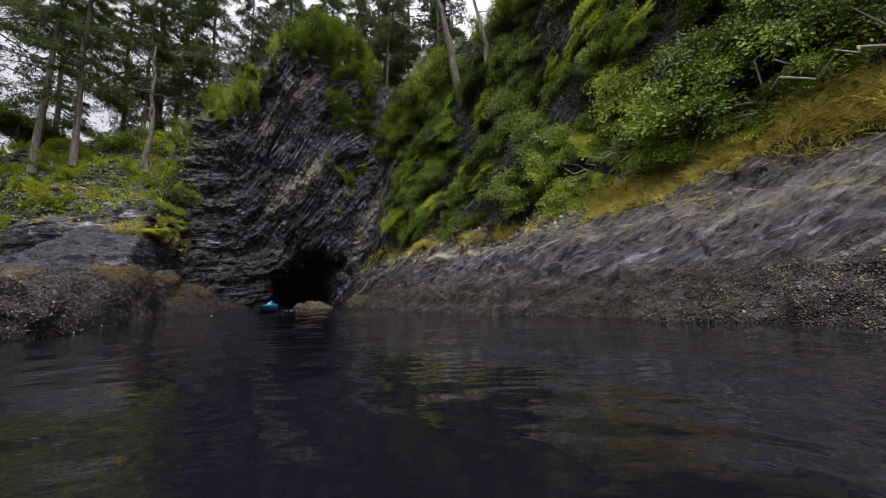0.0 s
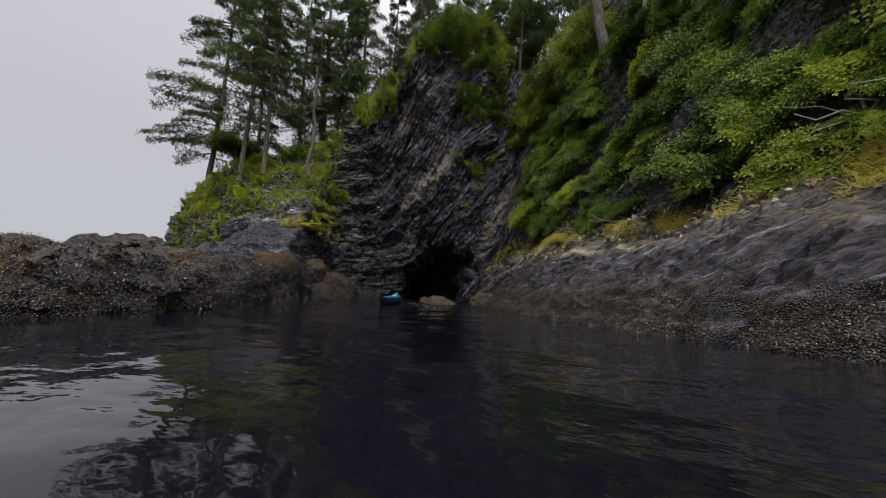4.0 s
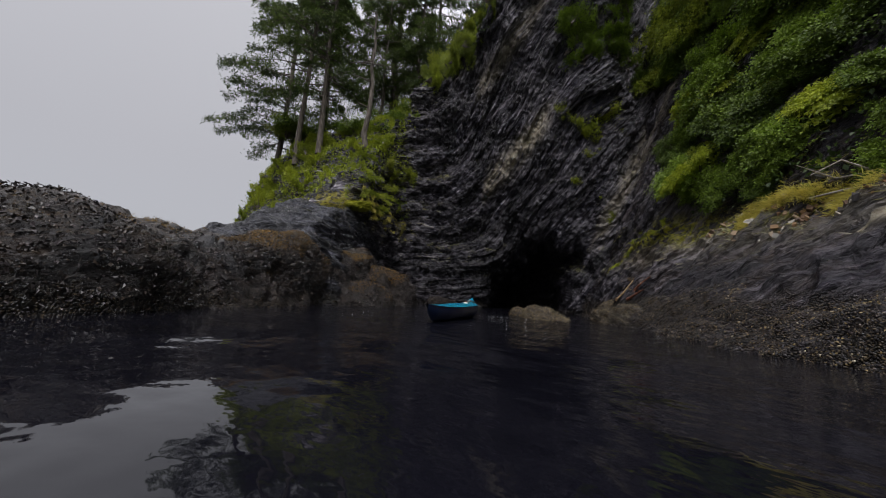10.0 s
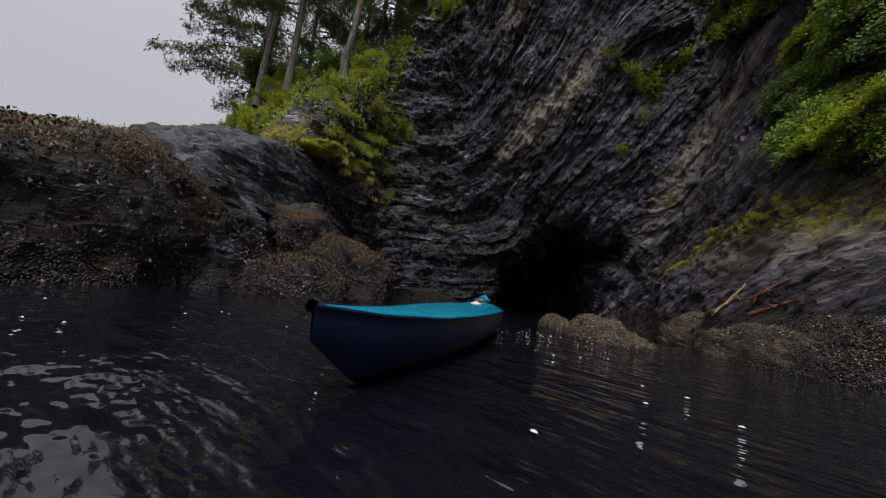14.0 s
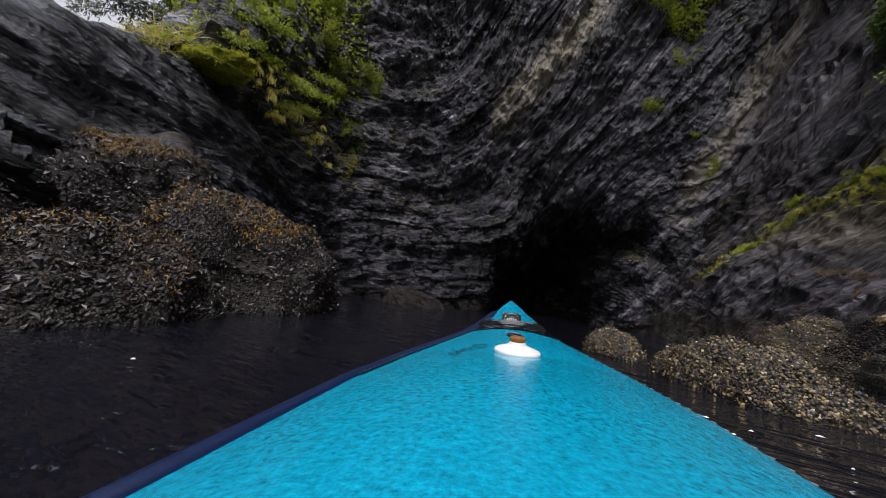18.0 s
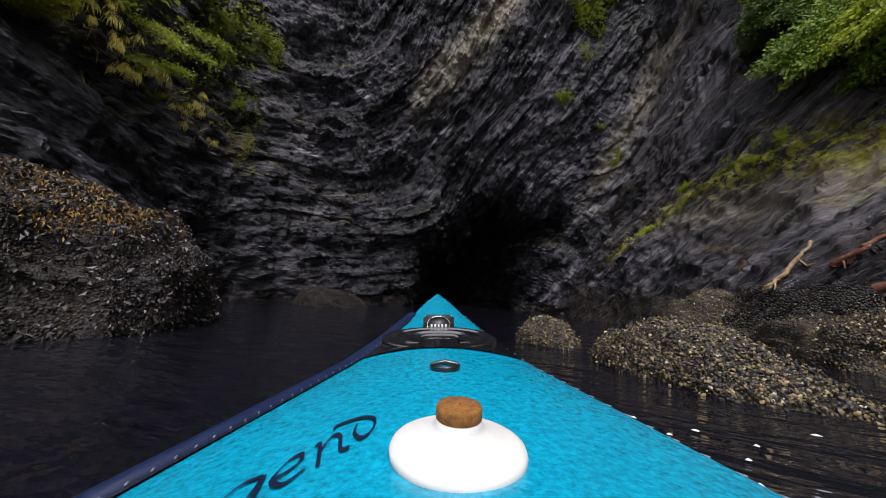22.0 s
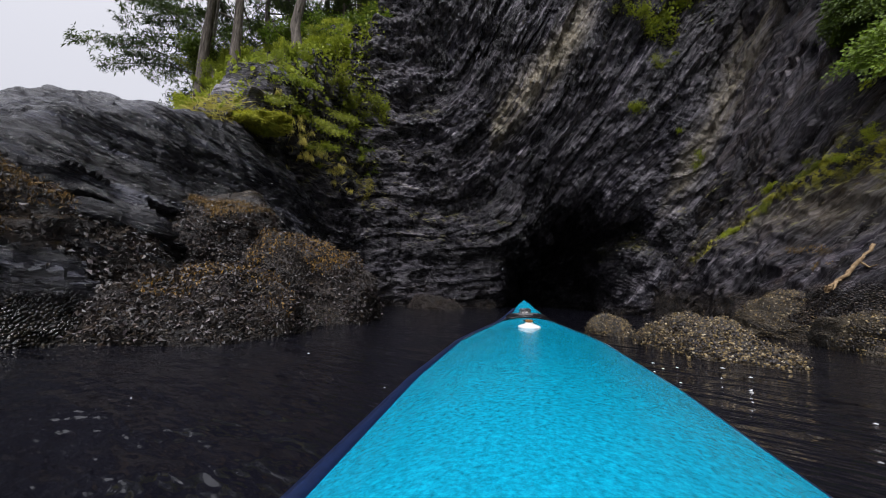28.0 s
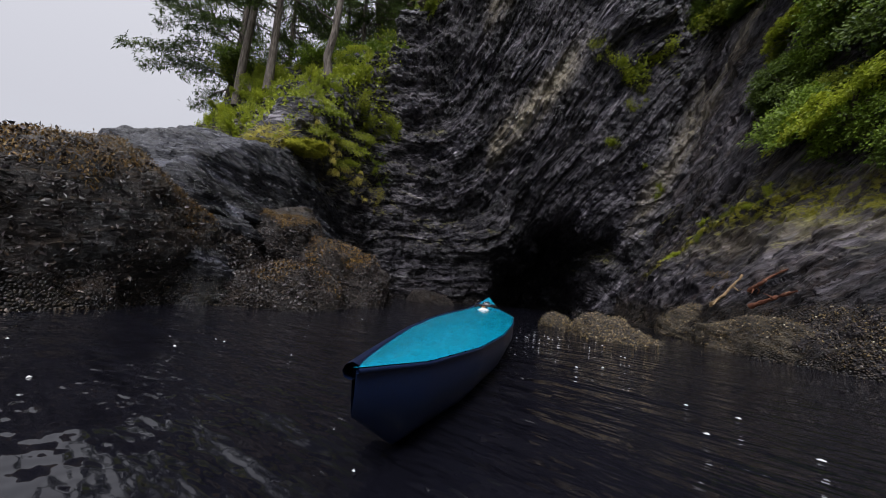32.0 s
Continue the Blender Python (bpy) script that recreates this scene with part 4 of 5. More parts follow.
# a bright cushion of moss on the near corner of the headland
def moss_cushion(r, f, z, size, seed):
    g = np.random.default_rng(seed)
    root = new("moss_cushion")
    root.location = spot(r, f, z)
    u, v = np.meshgrid(np.linspace(0, 2 * math.pi, 72), np.linspace(0, 1, 30), indexing="ij")
    th = v * math.pi
    local = np.stack([np.sin(th) * np.cos(u) * size[0], np.sin(th) * np.sin(u) * size[1], np.cos(th) * size[2]], -1)
    local = local * (1 + 0.55 * fbm(local * 2.6 + seed, 3))[..., None]
    local[-1] = local[0]
    local[:, 0] = local[:, 0].mean(0)
    P = local[..., 0:1] * RIGHT + local[..., 1:2] * AHEAD + local[..., 2:3] * np.array([0, 0, 1.0])
    part("cushion", raw_mesh("cushion", P.reshape(-1, 3), grid_faces(*P.shape[:2]), MOSS), root, "dense yellow-green moss")
    flat = P.reshape(-1, 3)[g.integers(u.size, size=9000)] + g.normal(size=(9000, 3)) * 0.025
    way = flat / np.maximum(np.linalg.norm(flat, axis=1, keepdims=True), 0.05) + 0.7 * g.normal(size=flat.shape)
    ln = g.uniform(0.02, 0.06, 9000)
    tagged(part("moss_fuzz", leaves("moss_fuzz", flat, way, np.array([0, 0, 1.0]) + 0.3 * g.normal(size=flat.shape), ln, ln * 0.2, MOSS_BLADE), root), kind="stuff")
    tagged(root, "bright yellow-green moss cushion on the rock corner", "moss")


MOSS = plain("yellow_green_moss", [(0.3, (0.10, 0.12, 0.012)), (0.7, (0.40, 0.40, 0.04))], 9.0, 0.95, None, 0.8, 0.03)
MOSS_BLADE = leaf_material("moss_blade_green", (0.16, 0.18, 0.015), (0.50, 0.50, 0.05), 0.2, 0.3)
moss_cushion(-4.2, 19.95, 3.78, (0.75, 0.40, 0.13), 5)
moss_cushion(-4.9, 20.4, 4.05, (0.5, 0.3, 0.10), 6)
# wooded ground behind the headland
for k in range(24):
    big_places.append((np.array(spot(g_s.uniform(-13, -2), g_s.uniform(27, 34), 10.6)), g_s.uniform(1.3, 2.2), None))
for k in range(8):
    big_places.append((np.array(spot(g_s.uniform(1, 11), g_s.uniform(29, 33), 20.0)), g_s.uniform(2.0, 3.0), None))

scatter_things([make_shrub("shrub", LEAF, 460, 0.062, k, 0.8, 19, 0.36) for k in range(1, 4)], shrub_places, "shrubs on the banks",
               ["dense dark green shrub on the steep bank"] * 3, "shrub", g_s)
scatter_things([make_shrub("leafy_bush", LEAF_LIGHT, 420, 0.062, k, 0.62, 18, 0.40, 0.19, 0.8) for k in range(4, 7)], light_places, "light shrubs on the banks",
               ["bright yellow-green leafy shrub on the rock"] * 3, "shrub", g_s)
scatter_things([make_shrub("salal_bush", LEAF_MID, 420, 0.062, k, 0.62, 18, 0.42, 0.17, 0.5) for k in range(14, 17)], mid_places, "bushes on the cliff's crest",
               ["olive green bush along the cliff's crest"] * 3, "bush", g_s)
scatter_things([make_shrub("tall_bush", LEAF if k == 7 else LEAF_MID, 640, 0.046, k, 0.95, 18, 0.36, 0.13) for k in range(7, 9)], big_places, "tall bushes above the banks",
               ["tall dark green bush at the forest's edge", "tall bright green bush at the forest's edge"], "bush", g_s)


scatter_things([make_ivy(k, LEAF_LIGHT if k < 13 else OLIVE) for k in range(11, 15)], ivy_places, "leaf mats on the rock",
               ["loose mat of yellow-green leaves clinging to the rock"] * 2 + ["loose mat of olive leaves clinging to the rock"] * 2, "ivy", g_s)


def undergrowth(name, P, N, A, B, pick, count, seed, mat, label):
    """Small leaves that cover the ground between the shrubs."""
    g = np.random.default_rng(seed)
    base, way = [], []
    for k in range(count):
        a, b = pick(g)
        p, nrm = grid_pick(P, N, A, B, a, b)
        for j in range(9):
            base.append(p + g.normal(size=3) * 0.16 + nrm * 0.12)
            way.append(nrm * 0.4 + g.normal(size=3) * 0.6 + np.array([0, 0, -0.25]))
    base, way = np.array(base), np.array(way)
    ln = g.uniform(0.07, 0.17, len(base))
    ob = new(name, leaves(name, base, way, np.array([0, 0, 1.0]) + 0.4 * g.normal(size=base.shape), ln, ln * 0.32, mat))
    tagged(ob, label, "undergrowth", kind="stuff")


def bank_pick(g):
    f = g.uniform(-6, 26)
    return f, bank_line(f) - 0.2 + 14.5 * g.random()


def head_pick(g):
    r = -3.5 - 12 * g.random() ** 1.1
    return r, g.uniform(4.7 if r > -10 else 2.0, 10.8)


def crown_pick(g):
    r = g.uniform(-3.2, 9.5)
    return r, np.interp(r, [-3.2, -1.5, 0.2, 0.9, 2.5], [12.0, 13.5, 14.8, 16.6, 18.6]) + 2.5 * g.random()


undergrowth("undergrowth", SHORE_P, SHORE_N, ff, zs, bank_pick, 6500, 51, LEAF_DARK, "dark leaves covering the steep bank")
undergrowth("undergrowth", CLIFF_P, CLIFF_N, rr, zz, head_pick, 3800, 52, LEAF_MID, "yellow-green leaves covering the headland")
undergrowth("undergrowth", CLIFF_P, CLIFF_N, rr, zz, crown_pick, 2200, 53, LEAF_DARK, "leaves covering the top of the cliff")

# conifers on the headland and above the banks
tree_spots = [(-9.7, 24.1, 7.9, 0.95), (-13.9, 28.4, 7.7, 1.05), (-10.9, 28.8, 9.1, 1.0), (-6.3, 34.5, 11.0, 1.2),
              (-3.4, 30.0, 12.0, 0.9), (-1.0, 33.0, 14.5, 1.0), (6.5, 34.0, 19.0, 1.0), (10.5, 30.0, 19.0, 1.1),
              (14.5, 24.0, 18.5, 1.1), (15.5, 17.0, 18.5, 1.2), (15.5, 11.0, 18.5, 1.1), (15.5, 5.0, 18.5, 1.15), (16.0, -1.0, 18.5, 1.1), (2.5, 35.0, 19.0, 1.0), (-4.4, 28.6, 11.0, 0.85), (-8.0, 29.6, 10.0, 0.9), (-6.8, 28.6, 10.4, 0.75), (-8.2, 23.7, 8.4, 0.95),
              (1.5, 31.0, 19.0, 0.7), (5.0, 30.5, 19.0, 0.75), (8.5, 29.0, 19.0, 0.8), (10.0, 26.5, 18.5, 0.8), (12.5, 27.0, 19.0, 0.9), (12.0, 20.5, 18.0, 0.75), (12.5, 32.0, 19.0, 1.0)]
kinds = [make_conifer(21, 0.15, 31, 3.6, 0.26, 74), make_conifer(22, 0.17, 32, 4.4, 0.12, 90), make_conifer(18, 0.14, 33, 3.2, 0.15, 74, 0.03)]
for k, (r, f, z, s) in enumerate(tree_spots):
    m = pose(*spot(r, f, z - 0.3), 0, 0, 137 * k)
    base = kinds[k % 3]
    ob = base if k < 3 else copy_thing(base, m)
    ob.matrix_world = m
    ob.scale = (s, s, s)
    tagged(ob, ("tall thin spruce on the bank", "spreading spruce with drooping limbs on the bank", "young spruce leafed to its foot on the bank")[k % 3], "conifer tree", "conifers on the banks")


def bare_tree(name, foot, top, radius, mat, seed, label, twigs=8, reach=1.2):
    g = np.random.default_rng(seed)
    foot, top = np.array(foot, float), np.array(top, float)
    root = new(name)
    root.location = tuple(foot)
    ts = np.linspace(0, 1, 9)
    L = np.linalg.norm(top - foot)
    pts = [(top - foot) * t + g.normal(size=3) * 0.012 * L * (0 < t < 1) for t in ts]
    part("trunk", joined("trunk", [tube("t", pts, [radius * (1.15 - 0.8 * t) for t in ts], mat, 9)], mat), root)
    for k in range(twigs):
        t = g.uniform(0.25, 0.95)
        b = (top - foot) * t
        d = g.normal(size=3)
        d[2] *= 0.5
        d *= reach * g.uniform(0.5, 1.2) / np.linalg.norm(d)
        part("limb", joined("limb", [tube("l", [b, b + d * 0.5 + g.normal(size=3) * 0.08, b + d + np.array([0, 0, 0.1])], [radius * 0.28, radius * 0.18, radius * 0.05], mat, 5)], mat), root)
    return tagged(root, label, "tree")


bare_tree("dead_tree", spot(11.3, 13.6, 12.2), spot(10.2, 13.4, 18.5), 0.16, DEADWOOD, 61, "bleached bare dead tree on the bank", 9, 1.4)
bare_tree("leaning_tree", spot(10.8, 15.5, 11.4), spot(9.4, 16.2, 20.0), 0.28, BARK, 62, "leaning dark trunk among the shrubs", 6, 1.5)
bare_tree("old_tree", spot(12.6, 21.6, 18.0), spot(12.4, 21.9, 31.0), 0.42, BARK, 63, "thick old trunk above the bank", 8, 2.0)
bare_tree("old_tree", spot(-6.3, 30.5, 10.6), spot(-6.9, 30.6, 26.0), 0.34, BARK, 64, "thick grey trunk on the headland", 8, 2.0)
bare_tree("snag", spot(-4.95, 22.3, 7.3), spot(-5.1, 22.2, 14.6), 0.13, BARK, 65, "thin bare snag at the headland's edge", 12, 1.1)

# dead branches and driftwood on the bank's lower edge
def branch_tangle(foot, seed, size, label, arms=6):
    g = np.random.default_rng(seed)
    root = new("dead_branch")
    root.location = foot
    for k in range(arms):
        d = g.normal(size=3) + np.array([-0.6, -0.5, 0.2])
        d *= size * g.uniform(0.6, 1.1) / np.linalg.norm(d)
        pts = [np.zeros(3), d * 0.35 + g.normal(size=3) * 0.10 * size, d * 0.7 + g.normal(size=3) * 0.14 * size, d + g.normal(size=3) * 0.16 * size]
        rad = 0.03 * size ** 0.5
        part("limb", joined("limb", [tube("l", pts, [rad, rad * 0.8, rad * 0.5, rad * 0.2], DEADWOOD, 6)], DEADWOOD), root)
    tagged(root, label, "branch", "dead branches on the bank")


for k, (r, f, z, s) in enumerate(((9.6, 2.3, 4.5, 1.5), (9.4, 3.4, 4.4, 1.2), (9.2, 4.7, 4.3, 1.4), (9.3, 6.2, 4.1, 1.1), (8.5, 12.3, 3.2, 0.9), (8.6, 14.6, 3.2, 1.2), (9.2, 9.4, 3.8, 1.2), (9.6, 0.6, 4.6, 1.4))):
    branch_tangle(spot(r, f, z), 70 + k, s, "tangled bare dead branches at the foot of the shrubs")


def log(points, radius, mat, label, seed=0, roots=0):
    """A gnarled stem: bent through its points, knotted along its length, with root stubs at its foot."""
    g = np.random.default_rng(200 + seed)
    root = new("driftwood")
    root.location = points[0]
    rel = np.array([np.array(p) - np.array(points[0]) for p in points])
    t = np.linspace(0, len(rel) - 1, 26)
    way = np.stack([soft_interp(t, np.arange(len(rel)), rel[:, j], 0.35) for j in range(3)], -1)
    way = way + fbm(way * 9 + seed * 3.7, 3)[..., None] * radius * np.array([2.0, -2.0, 1.2])
    rad = radius * np.linspace(1.1, 0.5, 26) * (1 + 0.45 * fbm(way * 17 + seed, 2))
    part("stem", joined("stem", [tube("s", [tuple(p) for p in way], list(rad), mat, 9)], mat), root)
    for k in range(roots):
        i = int(g.integers(1, 18))
        d = g.normal(size=3) * 0.7 + np.array([-0.2, 0.0, -0.35])
        d *= g.uniform(0.10, 0.26) / np.linalg.norm(d)
        pts = [way[i], way[i] + 0.5 * d + g.normal(size=3) * 0.025, way[i] + d + g.normal(size=3) * 0.03]
        part("root_stub", joined("root_stub", [tube("r", [tuple(p) for p in pts], [radius * 0.5, radius * 0.4, radius * 0.14], mat, 6)], mat), root)
    tagged(root, label, "driftwood")


TANWOOD = plain("peeled_tan_wood", [(0.3, (0.13, 0.08, 0.04)), (0.55, (0.34, 0.23, 0.12)), (0.75, (0.52, 0.42, 0.28))], 7.0, 0.75, (3, 3, 3), 0.6, 0.01)
RUST = plain("rusty_red_bark", [(0.3, (0.05, 0.018, 0.010)), (0.55, (0.17, 0.060, 0.032)), (0.8, (0.33, 0.25, 0.15))], 6.0, 0.8, (3, 3, 3), 0.5, 0.01)
log([spot(5.60, 19.66, 0.74), spot(5.71, 19.49, 0.91), spot(5.86, 19.44, 1.09), spot(5.95, 19.40, 1.27), spot(6.08, 19.37, 1.47)], 0.034, TANWOOD, "stripped pale stump leaning on the rock", 1, 6)
log([spot(6.03, 19.12, 1.11), spot(6.04, 18.90, 1.27), spot(6.19, 18.78, 1.43), spot(6.24, 18.5, 1.55)], 0.034, RUST, "rusty red stick lodged in the rock", 2, 2)

log([spot(5.57, 18.5, 0.80), spot(5.67, 18.1, 0.98), spot(5.72, 17.8, 1.08)], 0.035, RUST, "reddish stick lying on the low rock", 3, 1)

# ferns and grass tufts along the headland's lip and the shore's edge
fern_places = []
for k in range(70):
    if k < 34:
        r = g_s.uniform(-9, -3.3) if k < 22 else g_s.uniform(-4.0, -3.0)
        p, nrm = grid_pick(CLIFF_P, CLIFF_N, rr, zz, r, g_s.uniform(3.5, 5.6))
        fern_places.append((p, g_s.uniform(0.22, 0.45), nrm))
    else:
        f = g_s.uniform(0, 20)
        z = np.interp(f, [0, 6, 14, 18, 21, 24], [3.2, 3.1, 3.0, 3.6, 4.6, 6.5]) + g_s.uniform(-0.2, 1.2)
        p, nrm = grid_pick(SHORE_P, SHORE_N, ff, zs, f, z)
        fern_places.append((p, g_s.uniform(0.3, 0.6), nrm))
scatter_things([make_fern(k, FERN) for k in range(3)], fern_places, "ferns", ["bright green fern hanging from the rock edge"] * 3, "fern", g_s)


def grass_band(name, P, N, A, B, a_range, b_of, count, seed, label):
    g = np.random.default_rng(seed)
    base, way, ln = [], [], []
    for k in range(count):
        a = g.uniform(*a_range)
        b = b_of(a) + g.normal() * float(np.interp(a, [4, 8], [0.34, 0.17]))
        if value_noise(np.array([a * 0.9, b * 1.3, 3.0])) < np.interp(a, [3, 8], [-0.25, 0.16]):
            continue
        p, nrm = grid_pick(P, N, A, B, a, b)
        for j in range(20):
            base.append(p + g.normal(size=3) * 0.07)
            way.append(nrm * 0.5 + np.array([0, 0, 0.25]) + g.normal(size=3) * 0.45 + np.array([-0.3, -0.3, -0.35]))
            ln.append(g.uniform(0.12, 0.34) if a < 9 else g.uniform(0.07, 0.22))
    base, way, ln = np.array(base), np.array(way), np.array(ln)
    ob = new(name, leaves(name, base, way, np.array([0, 0, 1.0]) + 0.2 * g.normal(size=base.shape), ln, np.full(len(ln), 0.0055), GRASS, 0.05))
    tagged(ob, label, "grass", kind="stuff")


grass_band("shore_grass", SHORE_P, SHORE_N, ff, zs, (-4, 18.5), grass_line, 6800, 3, "dry yellow grass along the top of the rock")
def hanging_tufts(count, seed):
    """Long pale blades that droop from the near lip of the headland."""
    g = np.random.default_rng(seed)
    base, way, ln = [], [], []
    for k in range(count):
        t = g.random()
        c = np.array(spot(np.interp(t, [0, 0.3, 1], [-4.05, -3.8, -3.62]) + g.normal() * 0.06, np.interp(t, [0, 1], [20.2, 23.4]), np.interp(t, [0, 0.4, 1], [4.2, 3.95, 3.85]) + g.normal() * 0.28))
        out = -0.55 * AHEAD + 0.45 * RIGHT + 0.25 * g.normal(size=3)
        size = g.uniform(0.09, 0.26)
        for j in range(46):
            bend = out + g.normal(size=3) * 0.38
            q = c + g.normal(size=3) * 0.02
            L = size * g.uniform(0.5, 1.0)
            up = bend + np.array([0, 0, 0.15])
            up *= 0.5 * L / np.linalg.norm(up)
            down = 0.5 * bend + np.array([0, 0, -1.0])
            base += [q, q + 0.8 * up]
            way += [up, down]
            ln += [0.5 * L, 0.8 * L]
    base, way, ln = np.array(base), np.array(way), np.array(ln)
    tagged(new("hanging_grass", leaves("hanging_grass", base, way, np.array([0, 0, 1.0]) + 0.2 * g.normal(size=base.shape), ln, np.full(len(ln), 0.0017), GRASS, 0.05)), "pale grass drooping from the rock's lip", "grass", kind="stuff")


hanging_tufts(46, 8)


def rubble(count, seed):
    """Small broken stones along the top of the bare shore."""
    g = np.random.default_rng(seed)
    V, Fc = [], []
    box = np.array([(x, y, z) for x in (-1, 1) for y in (-1, 1) for z in (-1, 1)], float)
    quads = np.array([(0, 1, 3, 2), (4, 6, 7, 5), (0, 4, 5, 1), (2, 3, 7, 6), (0, 2, 6, 4), (1, 5, 7, 3)])
    for k in range(count):
        f = g.uniform(-2, 18)
        p, nrm = grid_pick(SHORE_P, SHORE_N, ff, zs, f, grass_line(f) + g.normal() * 0.25 - 0.1)
        s = 0.02 + 0.06 * g.random() ** 2.5
        q = Euler(tuple(g.random(3) * 6)).to_matrix()
        Fc.append(quads + 8 * k)
        V.append((box * (1 + 0.35 * g.normal(size=(8, 3))) * np.array([1, 0.75, 0.4]) * s) @ np.array(q) + p + nrm * s * 0.3)
    tagged(new("rubble", raw_mesh("rubble", np.concatenate(V), np.concatenate(Fc), RUBBLE, False)), "small pale and rusty stones along the top of the rock", "stones", kind="stuff")


RUBBLE, _n, _l, _b = material("pale_and_rusty_stone", 0.8)
_g = _n.new("ShaderNodeNewGeometry")
_l.new(ramp(_n, _l, _g.outputs["Random Per Island"], [(0.0, (0.05, 0.045, 0.045)), (0.35, (0.20, 0.11, 0.05)), (0.6, (0.30, 0.20, 0.11)), (0.85, (0.42, 0.38, 0.33)), (1.0, (0.62, 0.58, 0.52))]), _b.inputs["Base Color"])
rubble(1300, 9)
grass_band("lip_grass", CLIFF_P, CLIFF_N, rr, zz, (-7, -2.6), lambda r: 3.9 + 0.12 * (r + 4), 260, 4, "pale grass hanging from the headland's edge")


# ---- shells and weed on the tidal rock ----
def shell_crust(name, P, N, count, top, seed, size, label, mat=None, owner=None, bare=-0.3):
    """Mussels and barnacles: small pointed shells, crowded in patches."""
    g = np.random.default_rng(seed)
    Pf, Nf = P.reshape(-1, 3), N.reshape(-1, 3)
    ok = np.where((Pf[:, 2] > 0.0) & (Pf[:, 2] < top + 0.35 * value_noise(Pf * 0.8)))[0]
    ok = ok[value_noise(Pf[ok] * 1.1 + 9) + 0.6 * value_noise(Pf[ok] * 3.1 + 2) > bare]
    i = g.choice(ok, count)
    c = Pf[i] + g.normal(size=(count, 3)) * 0.018
    n = Nf[i] + 0.35 * g.normal(size=(count, 3))
    n /= np.linalg.norm(n, axis=1, keepdims=True)
    t = np.cross(n, g.normal(size=(count, 3)))
    t /= np.linalg.norm(t, axis=1, keepdims=True)
    b = np.cross(n, t)
    s = (size * (0.45 + 0.9 * g.random(count) ** 1.5))[:, None]
    rim = [c + (t * math.cos(w) + b * math.sin(w) * 0.62) * s - n * s * 0.3 for w in np.linspace(0, 2 * math.pi, 7)[:-1]]
    V = np.stack(rim + [c + n * s * 0.55 + t * s * 0.25], 1).reshape(-1, 3)
    k = np.arange(count)[:, None] * 7
    Fc = np.concatenate([k + np.array([[j, (j + 1) % 6, 6]]) for j in range(6)])
    if owner:
        V = V - np.array(owner.location)
    ob = new(name, raw_mesh(name, V, Fc, mat or SHELL_M, True))
    if owner:
        ob.parent = owner
        tagged(ob, label, kind="stuff")
    else:
        tagged(ob, label, "shells", kind="stuff")


for k, (ob, Q, Nn) in enumerate(BOULDERS):
    shell_crust("shell_crust", Q, Nn, (3000, 2500, 3000, 3000, 4000, 4000, 4000, 34000, 7000, 9000, 9000, 900)[k], (1.35, 0.9, 1.3, 0.6, 1.0, 0.9, 1.2, 0.9, 0.6, 0.8, 0.9, 0.4)[k], 80 + k, (0.013, 0.013, 0.016, 0.016, 0.019, 0.019, 0.019, 0.014, 0.014, 0.015, 0.015, 0.016)[k], "pale barnacles crusting the rock" if 6 < k < 11 else "black mussels and pale barnacles crusting the rock", SHELL_TAN if 6 < k < 11 else SHELL_M, ob, -9 if k in (0, 1, 7) else -0.3)
shell_crust("shell_crust", REEF_P[60:], REEF_N[60:], 52000, 1.15, 90, 0.019, "mussels and barnacles along the reef's edge")
shell_crust("shell_crust", SHORE_P[50:], SHORE_N[50:], 34000, 0.75, 91, 0.016, "mussels and barnacles along the foot of the shore")
shell_crust("shell_crust", SHORE_P[50:520], SHORE_N[50:520], 42000, 1.0, 93, 0.014, "tan barnacles scattered over the lower shore", SHELL_TAN)
near_wall = CLIFF_P[190:620, :60]
shell_crust("shell_crust", near_wall, CLIFF_N[190:620, :60], 7000, 0.8, 92, 0.018, "barnacles along the foot of the cliff")


def weed_flakes(owner, P, N, count, top, seed, label):
    """Curled flakes of mussel shell and rockweed that hang over a boulder."""
    g = np.random.default_rng(seed)
    Pf, Nf = P.reshape(-1, 3), N.reshape(-1, 3)
    ok = np.where((Pf[:, 2] > 0.02) & (Pf[:, 2] < top))[0]
    i = g.choice(ok, count)
    base = Pf[i] + g.normal(size=(count, 3)) * 0.02 + Nf[i] * 0.008 - np.array(owner.location)
    way = g.normal(size=(count, 3)) * 0.55 + Nf[i] * 0.25 + np.array([0, 0, -0.55])
    ln = g.uniform(0.022, 0.062, count)
    ob = new("weed_crust", leaves("weed_crust", base, way, Nf[i] + 0.5 * g.normal(size=(count, 3)), ln, ln * g.uniform(0.2, 0.42, count), FLAKE, 0.3))
    ob.parent = owner
    tagged(ob, label, kind="stuff")


FLAKE, _n, _l, _b = material("mussel_and_weed_flakes", 0.42)
_g = _n.new("ShaderNodeNewGeometry")
_l.new(ramp(_n, _l, _g.outputs["Random Per Island"], [(0.0, (0.006, 0.005, 0.006)), (0.4, (0.016, 0.011, 0.009)), (0.66, (0.040, 0.025, 0.014)), (0.82, (0.032, 0.025, 0.027)), (0.97, (0.075, 0.060, 0.064)), (1.0, (0.22, 0.19, 0.19))]), _b.inputs["Base Color"])
for k, count, top in ((0, 15000, 1.3), (1, 9000, 0.9), (2, 7000, 1.6), (4, 11000, 1.35), (5, 8000, 1.1), (6, 15000, 1.6), (11, 8000, 1.1)):
    weed_flakes(BOULDERS[k][0], BOULDERS[k][1], BOULDERS[k][2], count, top, 130 + k, "dark mussels and brown weed flakes")


